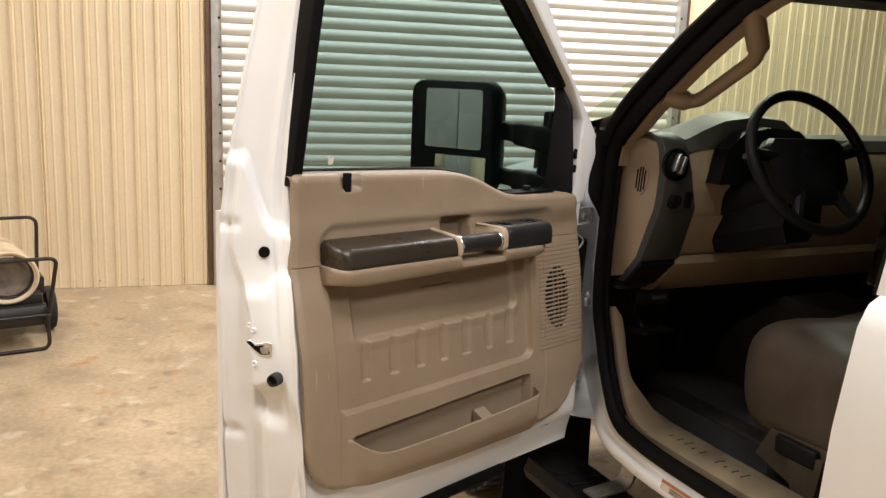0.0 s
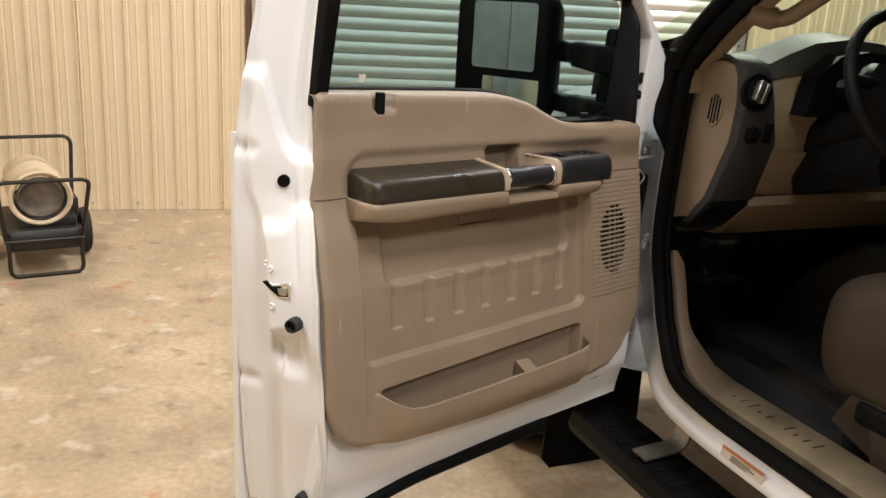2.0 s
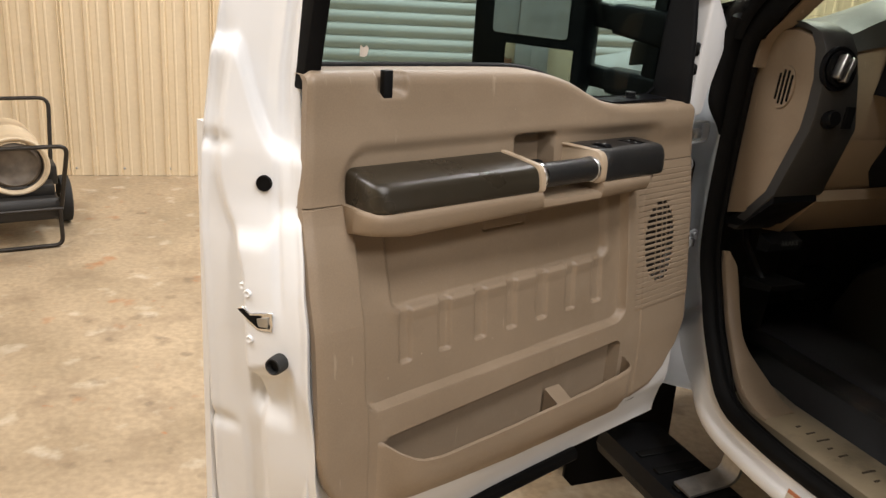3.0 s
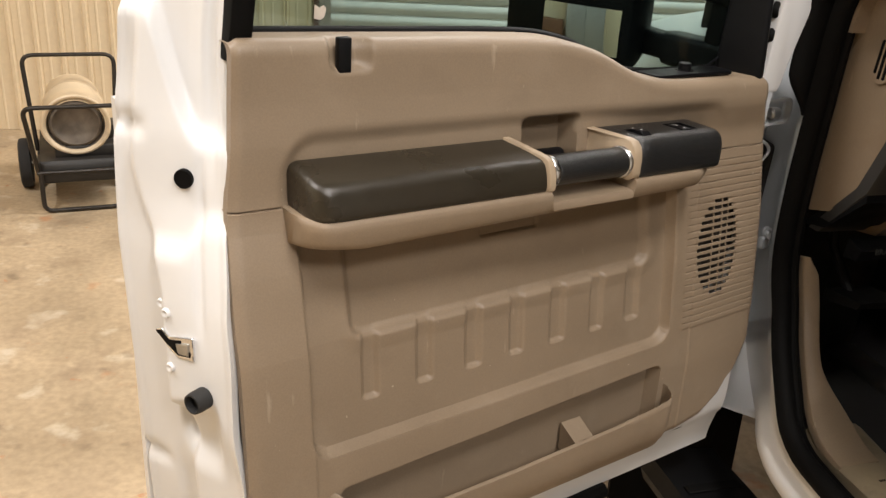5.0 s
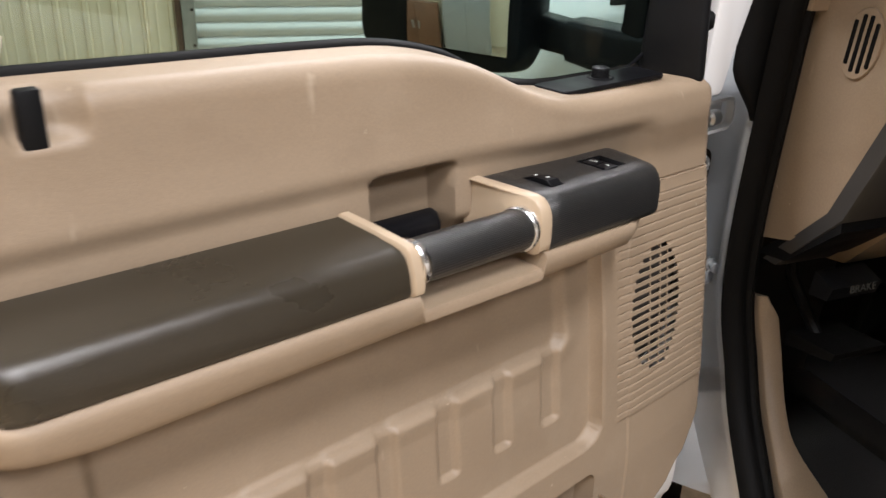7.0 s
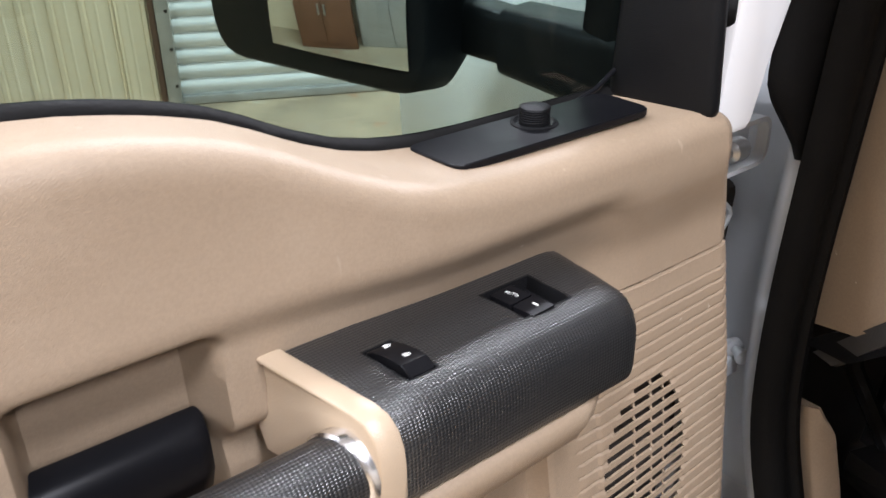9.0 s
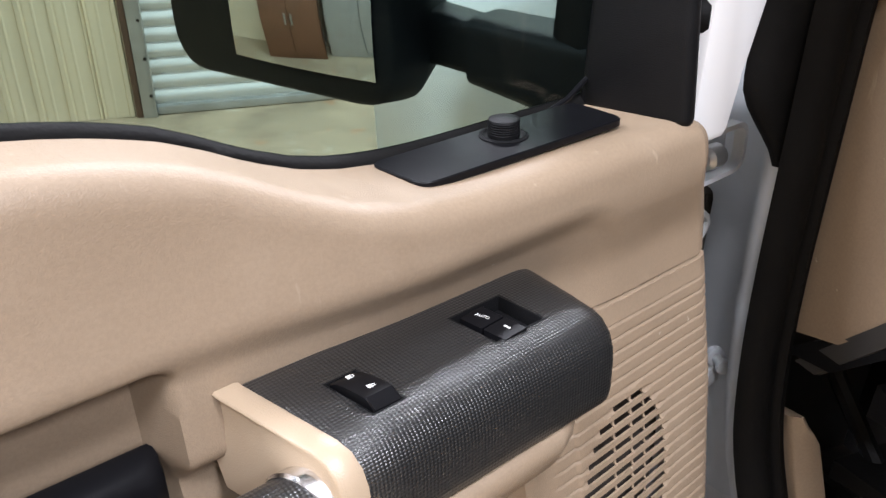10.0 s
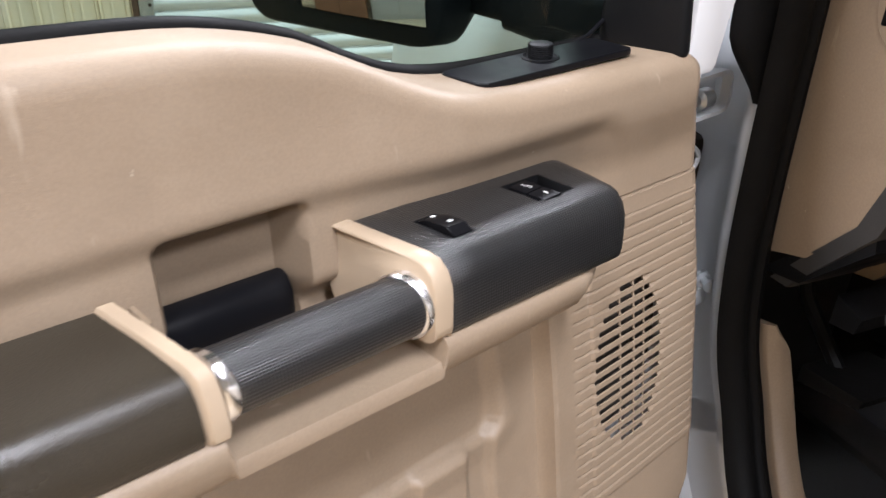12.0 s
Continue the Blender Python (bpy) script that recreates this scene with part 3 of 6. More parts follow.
rings = []
for u in steps(0.128, 0.160, 0.006) + steps(0.166, 0.70, 0.02) + steps(0.706, 0.740, 0.004) + [0.7425, 0.745, 0.747, 0.748]:
    lip, bot = pocket_lip(u), pocket_bottom(u)
    o = pocket_out(u)
    ring = []
    for f in (0.0, 0.04, 0.10, 0.25, 0.5, 0.75, 0.9, 0.97, 1.0):
        z = bot + (lip - bot) * f
        bulge = o * (0.45 + 0.55 * ss(0.0, 0.45, f)) + (-0.003 if f in (0.0, 1.0) else 0.0)
        ring.append(D(u, face_base(u, z) + bulge, z))
    for f in (1.0, 0.97, 0.8, 0.5):
        z = bot + (lip - bot) * f
        bulge = o * (0.45 + 0.55 * ss(0.0, 0.45, f)) - 0.0065 - (0.0 if f < 1 else -0.002)
        ring.append(D(u, face_base(u, z) + bulge, z))
    z = bot + (lip - bot) * 0.12
    ring.append(D(u, face_base(u, z) - 0.012, z))
    ring.append(D(u, face_base(u, bot) - 0.010, bot))
    rings.append(ring)
part("map_pocket", loft(rings), TAN, door, "tan moulded map pocket with a pale worn lip", smooth=45)
# right end return of the pocket
u1 = 0.748
rings = []
for du, sc in ((0.0, 1.0), (0.004, 0.8), (0.006, 0.3)):
    rings.append([D(u1 + du, face_base(u1, z) + (0.012 * sc if b > 0 else -0.02), z) for z, b in ((pocket_bottom(u1) + 0.005, 1), (0.770 - du, 1), (0.770 - du, -1), (pocket_bottom(u1) + 0.005, -1))])
part("pocket_end", loft(rings), TAN, door)
ud, zt = 0.557, 0.758
bm = loft([[D(ud + a, face_base(ud, 0.74) + b, z) for b, z in ((-0.02, 0.70), (0.016, 0.70), (0.028, 0.728), (-0.02, zt - 0.008))] for a in (0.0, 0.034)])
part("pocket_divider", bm, TAN, door)

# armrest: moulded base, vinyl pad, bezel posts, grip, switch block


def section(u, pts):
    return [A(u, w, z) for w, z in pts]


def setback(u, u0, r):
    """How far a front edge falls back at an end rounded with radius r."""
    x = r - min(r, max(0.0, u - u0))
    return r - math.sqrt(max(0.0, r * r - x * x))


def arm_front(u):
    """How far the armrest reaches at its rounded ends."""
    return (1 - setback(u, 0.103, 0.038) / 0.075) * (1 - 0.30 * ss(0.715, 0.765, u))


rings = []
for u in [0.103, 0.1045, 0.107, 0.111, 0.116, 0.122, 0.130, 0.141, 0.16] + steps(0.18, 0.45, 0.03) + [0.4625, 0.4665, 0.50, 0.56, 0.5965, 0.6005] + steps(0.63, 0.72, 0.03) + [0.732, 0.742, 0.750, 0.755]:
    f = arm_front(u)
    b = (face_base(u, 1.15) - 0.054) / 0.85
    lift = 0.008 * (1 - ss(0.115, 0.19, u)) + 0.003 + 0.022 * u
    cut = 0.015 * ss(0.463, 0.466, u) * ss(0.600, 0.597, u)
    base = [(b, 1.116 + lift), (b + 0.02, 1.121 + lift), (b + (0.097 - b) * f, 1.128 + lift), (b + (0.103 - b) * f, 1.131 + lift), (b + (0.1065 - b) * f, 1.137 + lift), (b + (0.1115 - b) * f, 1.164 - cut), (b + (0.1115 - b) * f, 1.171 - cut), (b + (0.108 - b) * f, 1.1755 - cut), (b + (0.098 - b) * f, 1.178 - cut * 1.15), (b, 1.178 - cut * 1.15)]
    rings.append(section(u, base))
part("armrest_base", loft(rings), TAN, door, "tan moulded armrest ledge", smooth=50)

PAD_L, PAD_R = 0.113, 0.448


def pad_section(u, grow=0.0, shear=0.0, inset=0.0):
    b = 0.012
    back = setback(u, 0.112, 0.030) + inset - grow
    front = [(0.100, 1.1745), (0.1065, 1.178), (0.1080, 1.184), (0.1060, 1.198), (0.1030, 1.208), (0.0995, 1.2140), (0.0935, 1.2185)]
    pts = [(b, 1.172)] + [(w - back, z - (inset if z > 1.2 else 0) + (grow if z > 1.21 else 0)) for w, z in front]
    pts += [(0.085 - back, 1.2210 + grow - inset), (0.05 - 0.4 * back, 1.2268 + grow - inset), (b, 1.2320 + grow - inset)]
    return [A(u + shear * (w - 0.10), w, z) for w, z in pts]


ends = [(0.1120, 0.0140), (0.1124, 0.0095), (0.1140, 0.0055), (0.1165, 0.0027), (0.120, 0.0010), (0.124, 0.0)]
bm = loft([pad_section(u, 0, 0, i) for u, i in ends] + [pad_section(u, 0, 0.20 * ss(0.3, 0.44, u)) for u in [0.129, 0.135, 0.143] + steps(0.19, 0.435, 0.035) + [0.446, 0.449]])
pad = part("armrest_pad", bm, PAD, door, "dark brown grained vinyl armrest pad", smooth=75)


def post(u0, u1):
    bm = loft([pad_section(u0, 0.0005, 0.25), pad_section(u0 + 0.002, 0.003, 0.25), pad_section(u1 - 0.002, 0.003, 0.25), pad_section(u1, 0.0005, 0.25)])
    return part("bezel_post", bm, TAN_LIGHT, door, "pale tan bezel")


post(0.451, 0.465)
# well behind the grip
bm = bmesh.new()
add_box(bm, (0.457, -0.09, 1.118), (0.614, -0.05, 1.1410), 0.002)
part("grip_well", bm, TAN, door)
bm = bmesh.new()
add_loft(bm, [[A(0.452, w, z) for w, z in ((0.0, 1.15), (0.035, 1.15), (0.035, 1.225), (0.0, 1.225))], [A(0.456, w, z) for w, z in ((0.0, 1.15), (0.035, 1.15), (0.035, 1.225), (0.0, 1.225))]])
part("well_side", bm, TAN, door)

GRIP_Z, GRIP_W = 1.199, 0.083


def grip_ring(u, r, sq=1.0):
    return [A(u + 0.25 * (GRIP_W + r * 1.05 * math.cos(a) - 0.10), GRIP_W + r * 1.05 * math.cos(a), GRIP_Z + r * sq * math.sin(a)) for a in np.linspace(0, 2 * math.pi, 41)[:-1]]


grip = part("pull_grip", loft([grip_ring(0.4735, 0.0218), grip_ring(0.478, 0.0220), grip_ring(0.53, 0.0223), grip_ring(0.580, 0.0220), grip_ring(0.5855, 0.0218)]), WEAVE, door, "black textured pull grip", smooth=70)
for a, b in ((0.4652, 0.4735), (0.5855, 0.5945)):
    part("chrome_ring", loft([grip_ring(a, 0.0225), grip_ring(a + 0.0015, 0.0240), grip_ring(b - 0.0015, 0.0240), grip_ring(b, 0.0222)]), CHROME, grip, "chrome ring")

SW_TOP = 1.235


SW_A = [0.5975, 0.599, 0.62, 0.66, 0.72, 0.748, 0.7535, 0.758, 0.7608, 0.7625]
SW_SLOPE = [0.15, 0.15, 0.13, 0.11, 0.06, 0.0, -0.03, -0.06, -0.08, -0.085]
SW_IN = [0.001, 0.0, 0.0, 0.0, 0.0, 0.0, 0.0008, 0.0030, 0.0062, 0.0105]


def sw_at(a, w, h=0.0):
    """A place on the switch block: along it, across it, above its top."""
    return A(a + lerp_table(a, SW_A, SW_SLOPE) * (w - 0.06), w, SW_TOP + h)


def sw_ring(a):
    i = lerp_table(a, SW_A, SW_IN)
    z1 = SW_TOP - i
    pts = [(0.009, z1), (0.005, z1 - 0.002), (0.005, 1.176), (0.102 - i, 1.176), (0.107 - i, 1.179), (0.1085 - i, 1.186), (0.1085 - i, 1.206 - i * 0.4), (0.1074 - i, 1.2155 - i * 0.7), (0.1035 - i, 1.2250 - i), (0.096 - i, 1.2315 - i), (0.085, z1 - 0.0012)]
    return [sw_at(a, w, z - SW_TOP) for w, z in pts]


# bezel between grip and switches, flush with the block
full = sw_ring(0.599)
rings = []
for a, k, up in ((0.5835, 0.97, -0.0008), (0.5850, 1.0, 0.0006), (0.5960, 1.0, 0.0010), (0.5982, 1.0, 0.0002), (0.5984, 0.96, -0.003)):
    off = Vector((a - 0.599, 0, 0))
    ring = [full[1] + off + Vector((0, 0.03, up))] + [p + off + Vector((0, -0.0008 * (k > 0.99), up)) for p in (full[2:] + full[:1])]
    rings.append(ring)
part("bezel_post", loft(rings), TAN_LIGHT, door, "pale tan bezel", smooth=50)

WELLS = ((0.6222, 0.6400, 0.0408, 0.0815, 0.005), (0.6985, 0.7300, 0.0330, 0.0740, 0.009))
rings = [sw_ring(a) for a in SW_A]
bm = loft(rings, False, False)
bm.faces.new([bm.verts.new(p) for p in rings[-1]])
us_t = sorted(set(SW_A + [w[i] for w in WELLS for i in (0, 1)] + [0.631, 0.67, 0.69, 0.720]))
ws_t = sorted(set([0.009, 0.022, 0.060, 0.085] + [w[i] for w in WELLS for i in (2, 3)]))
top = sheet(lambda a, w: sw_at(a, w, -lerp_table(a, SW_A, SW_IN) - 0.0012 * ss(0.055, 0.085, w)), us_t, ws_t,
            lambda a, w: any(q[0] < a < q[1] and q[2] < w < q[3] for q in WELLS))
me = bpy.data.meshes.new("switch_top")
top.to_mesh(me)
top.free()
bm.from_mesh(me)
bpy.data.meshes.remove(me)
bmesh.ops.remove_doubles(bm, verts=bm.verts[:], dist=0.0001)
switch_box = part("switch_block", bm, WEAVE, door, "black woven-texture window switch block", smooth=60)
for (a0, a1, w0, w1, dep), name in zip(WELLS, ("lock_well", "window_switch_well")):
    corner = ((a0, w0), (a1, w0), (a1, w1), (a0, w1))
    cut = lambda ins, h: [sw_at(a + (ins if a == a0 else -ins), w + (ins if w == w0 else -ins), h - 0.0012 * ss(0.055, 0.085, w)) for a, w in corner]
    bm = bmesh.new()
    made = add_loft(bm, [cut(-0.0006, 0.0003), cut(0.0005, 0.0001), cut(0.0008, -0.001), cut(0.0012, -dep)], True, False)
    bm.faces.new(made[-1])
    part(name, bm, BLACK, switch_box, smooth=20)


def rocker(name, profile, across, along_w, label):
    """A rocker: its side profile swept across, with eased edges."""
    lo, hi = across
    mid = (sum(p[0] for p in profile) / len(profile), sum(p[1] for p in profile) / len(profile))
    rings = []
    for s, k in ((lo, 0.93), (lo + 0.0007, 1.0), (hi - 0.0007, 1.0), (hi, 0.93)):
        pts = [(mid[0] + (p - mid[0]) * k, mid[1] + (h - mid[1]) * k) for p, h in profile]
        rings.append([sw_at(s, p, h) if along_w else sw_at(p, s, h) for p, h in pts])
    return part(name, loft(rings), GLOSS_BLACK, switch_box, label, smooth=30)


lock = rocker("lock_rocker", [(0.0415, -0.004), (0.0425, 0.0002), (0.048, 0.0028), (0.056, 0.0042), (0.066, 0.0046), (0.0735, 0.0044), (0.0750, 0.0036), (0.0805, -0.0005), (0.0810, -0.004)], (0.6235, 0.6387), True, "black door lock rocker")
for w, h in ((0.0490, 0.0033), (0.0665, 0.0048)):
    c = sw_at(0.6315, w, h)
    part("lock_symbol", box((c.x - 0.0016, c.y - 0.0014, c.z), (c.x + 0.0012, c.y + 0.0014, c.z + 0.0003)), PRINT_WHITE, lock)
    part("lock_symbol_bow", tube([c + Vector((0.0012, -0.0009, 0)), c + Vector((0.0026, -0.0007, 0)), c + Vector((0.0026, 0.0007, 0)), c + Vector((0.0012, 0.0009, 0))], 0.00028, 5), PRINT_WHITE, lock)
for i, (w0, w1) in enumerate(((0.0370, 0.0562), (0.0578, 0.0765))):
    sw = rocker("window_switch", [(0.7022, -0.006), (0.7026, -0.0004), (0.707, 0.0002), (0.713, 0.0006), (0.7165, 0.0010), (0.7172, 0.0004), (0.7160, -0.006)], (w0, w1), False, "black window switch with white marking")
    if i == 0:
        letters("AUTO", 0.0034, Matrix.Translation(sw_at(0.7100, 0.0470, 0.0010)) @ pose(0, 0, 0, 0, -4, 0) @ pose(0, 0, 0, 0, 0, -76), PRINT_WHITE, sw)
    else:
        c = sw_at(0.7110, 0.0672, 0.0006)
        part("switch_mark", box((c.x - 0.0007, c.y - 0.0022, c.z - 0.0003), (c.x + 0.0007, c.y + 0.0022, c.z + 0.0003)), PRINT_WHITE, sw)

# release handle in its bowl
bw = face_base(0.49, 1.22) - 0.040
rings = []
for u, g_ in ((0.462, 0.7), (0.466, 1.0), (0.548, 1.0), (0.555, 0.85), (0.557, 0.6)):
    rings.append([D(u, bw + 0.002, 1.150), D(u, bw + 0.018 * g_, 1.153), D(u, bw + 0.026 * g_, 1.170), D(u, bw + 0.025 * g_, 1.190), D(u, bw + 0.018 * g_, 1.199 - 0.004 * (1 - g_)), D(u, bw + 0.002, 1.200)])
handle = part("release_handle", loft(rings), GLOSS_BLACK, door, "black inside release handle", smooth=50)

# lock pin
pin_m = Matrix.Translation(D(0.196, 0.024, 1.328))
bm = bmesh.new()
add_box(bm, (-0.009, -0.006, 0), (0.009, 0.006, 0.046), 0.0025)
bmesh.ops.transform(bm, matrix=pin_m, verts=bm.verts[:])
part("lock_pin", bm, BLACK, door, "black lock pin with an angled top")

# mirror control plate and joystick on the ledge
PL_Z = 1.2850
poly = rounded([(0.737, -0.024, 0), (0.918, -0.020, 0), (0.917, 0.030, 0), (0.740, 0.026, 0)], 0.010, 4, True)
plate = part("mirror_switch_plate", prism([(p.x, p.y) for p in poly], lambda a, b, c: P(a, b, c), PL_Z - 0.003, PL_Z + 0.0025, 0.0008, 1), GLOSS_BLACK, door, "smooth black mirror control plate", smooth=30)
km = Matrix.Translation(P(0.831, -0.002, PL_Z + 0.002))
part("knob_seat", lathe([(0.0165, 0), (0.0165, 0.0012), (0.0145, 0.002), (0.012, 0.0005)], km, 28), BLACK, plate)
prof = [(0.0105, 0.0)]
for k in range(5):
    prof += [(0.0108, 0.003 + k * 0.0016), (0.0102, 0.0034 + k * 0.0016), (0.0102, 0.0040 + k * 0.0016), (0.0108, 0.0044 + k * 0.0016)]
prof += [(0.0102, 0.0122), (0.008, 0.0130), (0.0, 0.0132)]
part("mirror_knob", lathe(prof, km, 24, False), BLACK, plate, "ribbed black mirror knob")

# belt seal along the glass
us_b = steps(0.075, 0.905, 0.01)
rings = []
for u in us_b:
    z = trim_top(u)
    rings.append([G(u, -0.064, z - 0.006), G(u, -0.064, z + 0.001), G(u, -0.067, z + 0.005), G(u, -0.073, z + 0.007), G(u, -0.076, z - 0.006)])
part("belt_seal", loft(rings), RUBBER, door, "black rubber belt seal")

# steel shell: shut face with its pressings, inner panel, outer skin


def outer_u(z):
    return lerp_table(z, [0.45, 0.55, 0.65, 0.80, 0.98, 1.11, 1.25, 1.30, 1.435, 1.586, 1.724, 1.95], [-0.040, -0.052, -0.060, -0.068, -0.074, -0.077, -0.070, -0.062, -0.040, -0.010, 0.022, 0.090])


def outer_w(z):
    return -0.086 - 0.004 * ss(0.9, 0.5, z)


def inner_edge(z):
    zc = min(z, 1.37)
    u = lerp_table(z, [0.45, 0.60, 0.66, 0.70, 0.75, 0.89, 1.05, 1.17, 1.37, 1.74, 1.95], [0.030, 0.028, 0.026, 0.022, 0.016, 0.011, 0.017, 0.034, 0.045, 0.085, 0.125])
    w = face_base(u, zc) - 0.016 - 0.010 * ss(1.20, 1.38, z) + 0.006 * ss(1.4, 1.8, z) - 0.02 * ss(0.72, 0.55, z)
    return u, w


def pressing(q, z):
    """Depth of the stamped forms in the shut face."""
    # upper channel, ending in a shoulder that runs across the face
    d = -0.015 * ss(-0.012, 0.022, z - (1.245 + 0.15 * ss(0.22, 0.78, q)))
    # outer margin steps back
    qe = lerp_table(z, [0.5, 0.86, 0.92, 1.06, 1.12, 1.17, 1.21, 1.30, 1.45, 1.95], [0.50, 0.50, 0.60, 0.60, 0.66, 0.78, 0.84, 0.84, 0.80, 0.75])
    d -= 0.012 * ss(qe - 0.07, qe + 0.05, q) * ss(1.45, 1.30, z)
    # the latch plate stands a little proud below a second shoulder
    d += 0.009 * ss(0.020, -0.012, z - (1.115 + 0.035 * ss(0.4, 0.15, q))) * ss(qe + 0.04, qe - 0.08, q) * ss(0.80, 0.93, z)
    # hollow under the bumper
    d -= 0.016 * ss(0.928, 0.905, z + 0.06 * (q - 0.35)) * ss(0.815, 0.87, z) * ss(0.12, 0.26, q) * ss(0.62, 0.52, q)
    # vertical swages and the hemmed edges
    d -= 0.006 * ss(0.08, 0.13, q) * ss(0.24, 0.18, q) * ss(1.18, 1.26, z)
    d -= 0.005 * ss(0.52, 0.58, q) * ss(0.74, 0.66, q) * ss(0.84, 0.76, z)
    d -= 0.007 * math.exp(-((z - 1.258) / 0.011) ** 2) * ss(0.62, 0.85, q)
    d -= 0.006 * math.exp(-((z - 0.79) / 0.012) ** 2) * ss(0.70, 0.9, q)
    d -= 0.004 * math.exp(-((q - 0.23) / 0.030) ** 2) * ss(1.34, 1.24, z) * ss(1.00, 1.06, z)
    d *= 1 + 0.35 * ss(0.20, 0.40, q)
    d += 0.003 * ss(0.06, 0.02, q) + 0.003 * ss(0.93, 0.98, q)
    return d


def shut_point(q, z, lift=0.0):
    iu, iw = inner_edge(z)
    ou, ow = outer_u(z), outer_w(z)
    d = Vector((ou - iu, ow - iw)).normalized()
    n = Vector((d.y, -d.x))
    if n.x > 0:
        n = -n
    h = pressing(q, z) + lift
    return P(iu + (ou - iu) * q + n.x * h, iw + (ow - iw) * q + n.y * h, z)


qs = steps(0, 1, 0.02)
zsh = steps(0.50, 1.94, 0.008)
bm = sheet(lambda q, z: shut_point(q, z), qs, zsh)
# a rolled inner flange and the fold into the outer skin
a = [bm.verts.new(shut_point(0, z) + Vector((0.012, 0.012, 0))) for z in zsh]
b = [bm.verts.new(shut_point(1, z) + Vector((0.004, 0.012, 0))) for z in zsh]
c = [bm.verts.new(Vector((outer_u(z) + 0.06, 0.128, z))) for z in zsh]
bm.verts.ensure_lookup_table()
nq = len(qs)
for i in range(len(zsh) - 1):
    r0, r1 = i * nq, (i + 1) * nq
    bm.faces.new((a[i], bm.verts[r0], bm.verts[r1], a[i + 1]))
    bm.faces.new((bm.verts[r0 + nq - 1], b[i], b[i + 1], bm.verts[r1 + nq - 1]))
    bm.faces.new((b[i], c[i], c[i + 1], b[i + 1]))
shell = part("shut_face", bm, WHITE, door, "white painted pressed steel shut face", smooth=60)


def panel_w(u, z):
    deep = ss(0.06, 0.12, u) * ss(0.96, 0.90, u) * ss(0.72, 0.78, z)
    return face_base(u, max(z, 0.62)) - 0.032 - 0.035 * deep - 0.020 * ss(0.66, 0.54, z) - 0.01 * ss(0.6, 0.52, z)


def panel_bottom(u):
    return 0.528 - 0.030 * ss(0.35, 0.0, u) - 0.004 * ss(0.7, 1.0, u)


def panel_fn(u, f):
    b = panel_bottom(u)
    z = b + (1.19 - b) * f
    e = 0.982 - 0.022 * ss(1.05, 1.25, z) + 0.012 * ss(0.62, 0.53, z)
    u0 = 0.03 + 0.024 * ss(1.00, 1.13, z)
    uu = u0 + (e - u0) * (u - 0.03) / 0.97
    crease = 0.006 * ss(0.62, 0.60, z) * ss(0.3, 0.6, u)
    return D(uu, panel_w(uu, z) - crease, z)


bm = sheet(panel_fn, steps(0.03, 1.0, 0.02), steps(0, 1, 0.02))
rim = [e for e in bm.edges if e.is_boundary]
g = bmesh.ops.extrude_edge_only(bm, edges=rim)
bmesh.ops.translate(bm, verts=[v for v in g["geom"] if isinstance(v, bmesh.types.BMVert)], vec=(0, 0.09, 0))
inner = part("inner_panel", bm, WHITE, door, "white painted inner door panel")
skin = [(-0.03, 0.49), (0.985, 0.49)] + [(u, trim_top(u) - 0.09) for u in reversed(steps(-0.03, 0.985, 0.05))]
part("outer_skin", prism(skin, lambda a, b, c: D(a, c, b), -0.128, -0.108), WHITE, door)
rings = []
for u in steps(0.02, 0.712, 0.04):
    b = panel_bottom(u)
    w = panel_w(u, b)
    rings.append([D(u, w - 0.05, b - 0.022), D(u, w + 0.008, b - 0.026), D(u, w + 0.014, b - 0.018), D(u, w + 0.012, b - 0.004), D(u, w + 0.004, b + 0.003), D(u, w - 0.05, b - 0.002)])
part("bottom_seal", loft(rings), RUBBER, door, "black rubber bottom seal")

# drain slot in the lower edge
zd = 0.592
part("drain_slot", box((0.885, -panel_w(0.91, zd) - 0.0035, zd - 0.0022), (0.928, -panel_w(0.91, zd) + 0.004, zd + 0.0022), 0.0008, 1), RUBBER, inner, "dark drain slot")

# shut face fittings
def on_shut(q, z, lift=0.0):
    p = shut_point(q, z, lift)
    a, b = shut_point(q + 0.02, z), shut_point(q - 0.02, z)
    iu, iw = inner_edge(z)
    ou, ow = outer_u(z), outer_w(z)
    d = Vector((ou - iu, ow - iw)).normalized()
    n = Vector((d.y, -d.x))
    if n.x > 0:
        n = -n
    nrm = Vector((n.x, -n.y, 0)).normalized()
    x = Vector((0, 0, 1)).cross(nrm)
    return Matrix(((x.x, 0, nrm.x, p.x), (x.y, 0, nrm.y, p.y), (x.z, 1, nrm.z, p.z), (0, 0, 0, 1)))


part("access_hole", lathe([(0.0122, -0.008), (0.0118, 0.0012), (0.0112, 0.0016), (0.0108, 0.0010), (0.0, 0.0010)], on_shut(0.36, 1.203, 0.0035), 28, False), RUBBER, shell, "dark access hole")
for q, z in ((0.56, 1.048), (0.50, 1.040), (0.50, 0.968)):
    part("latch_screw", lathe([(0.0065, -0.002), (0.0065, 0.002), (0.005, 0.004), (0.0025, 0.0035), (0.0, 0.002)], on_shut(q, z), 14, False), WHITE, shell)
lm = on_shut(0.44, 1.004, 0.001)
latch_form = lambda pts, sc=1.08: [(x * sc, y * sc) for x, y in pts]
latch = part("latch_plate", prism(latch_form([(-0.031, 0.009), (-0.020, 0.014), (-0.010, 0.006), (0.028, 0.015), (0.028, -0.015), (0.004, -0.017), (-0.013, -0.006)]), lambda a, b, c: lm @ Vector((a, b, c)), -0.003, 0.0015, 0.001, 1), CHROME, shell, "bright steel latch")
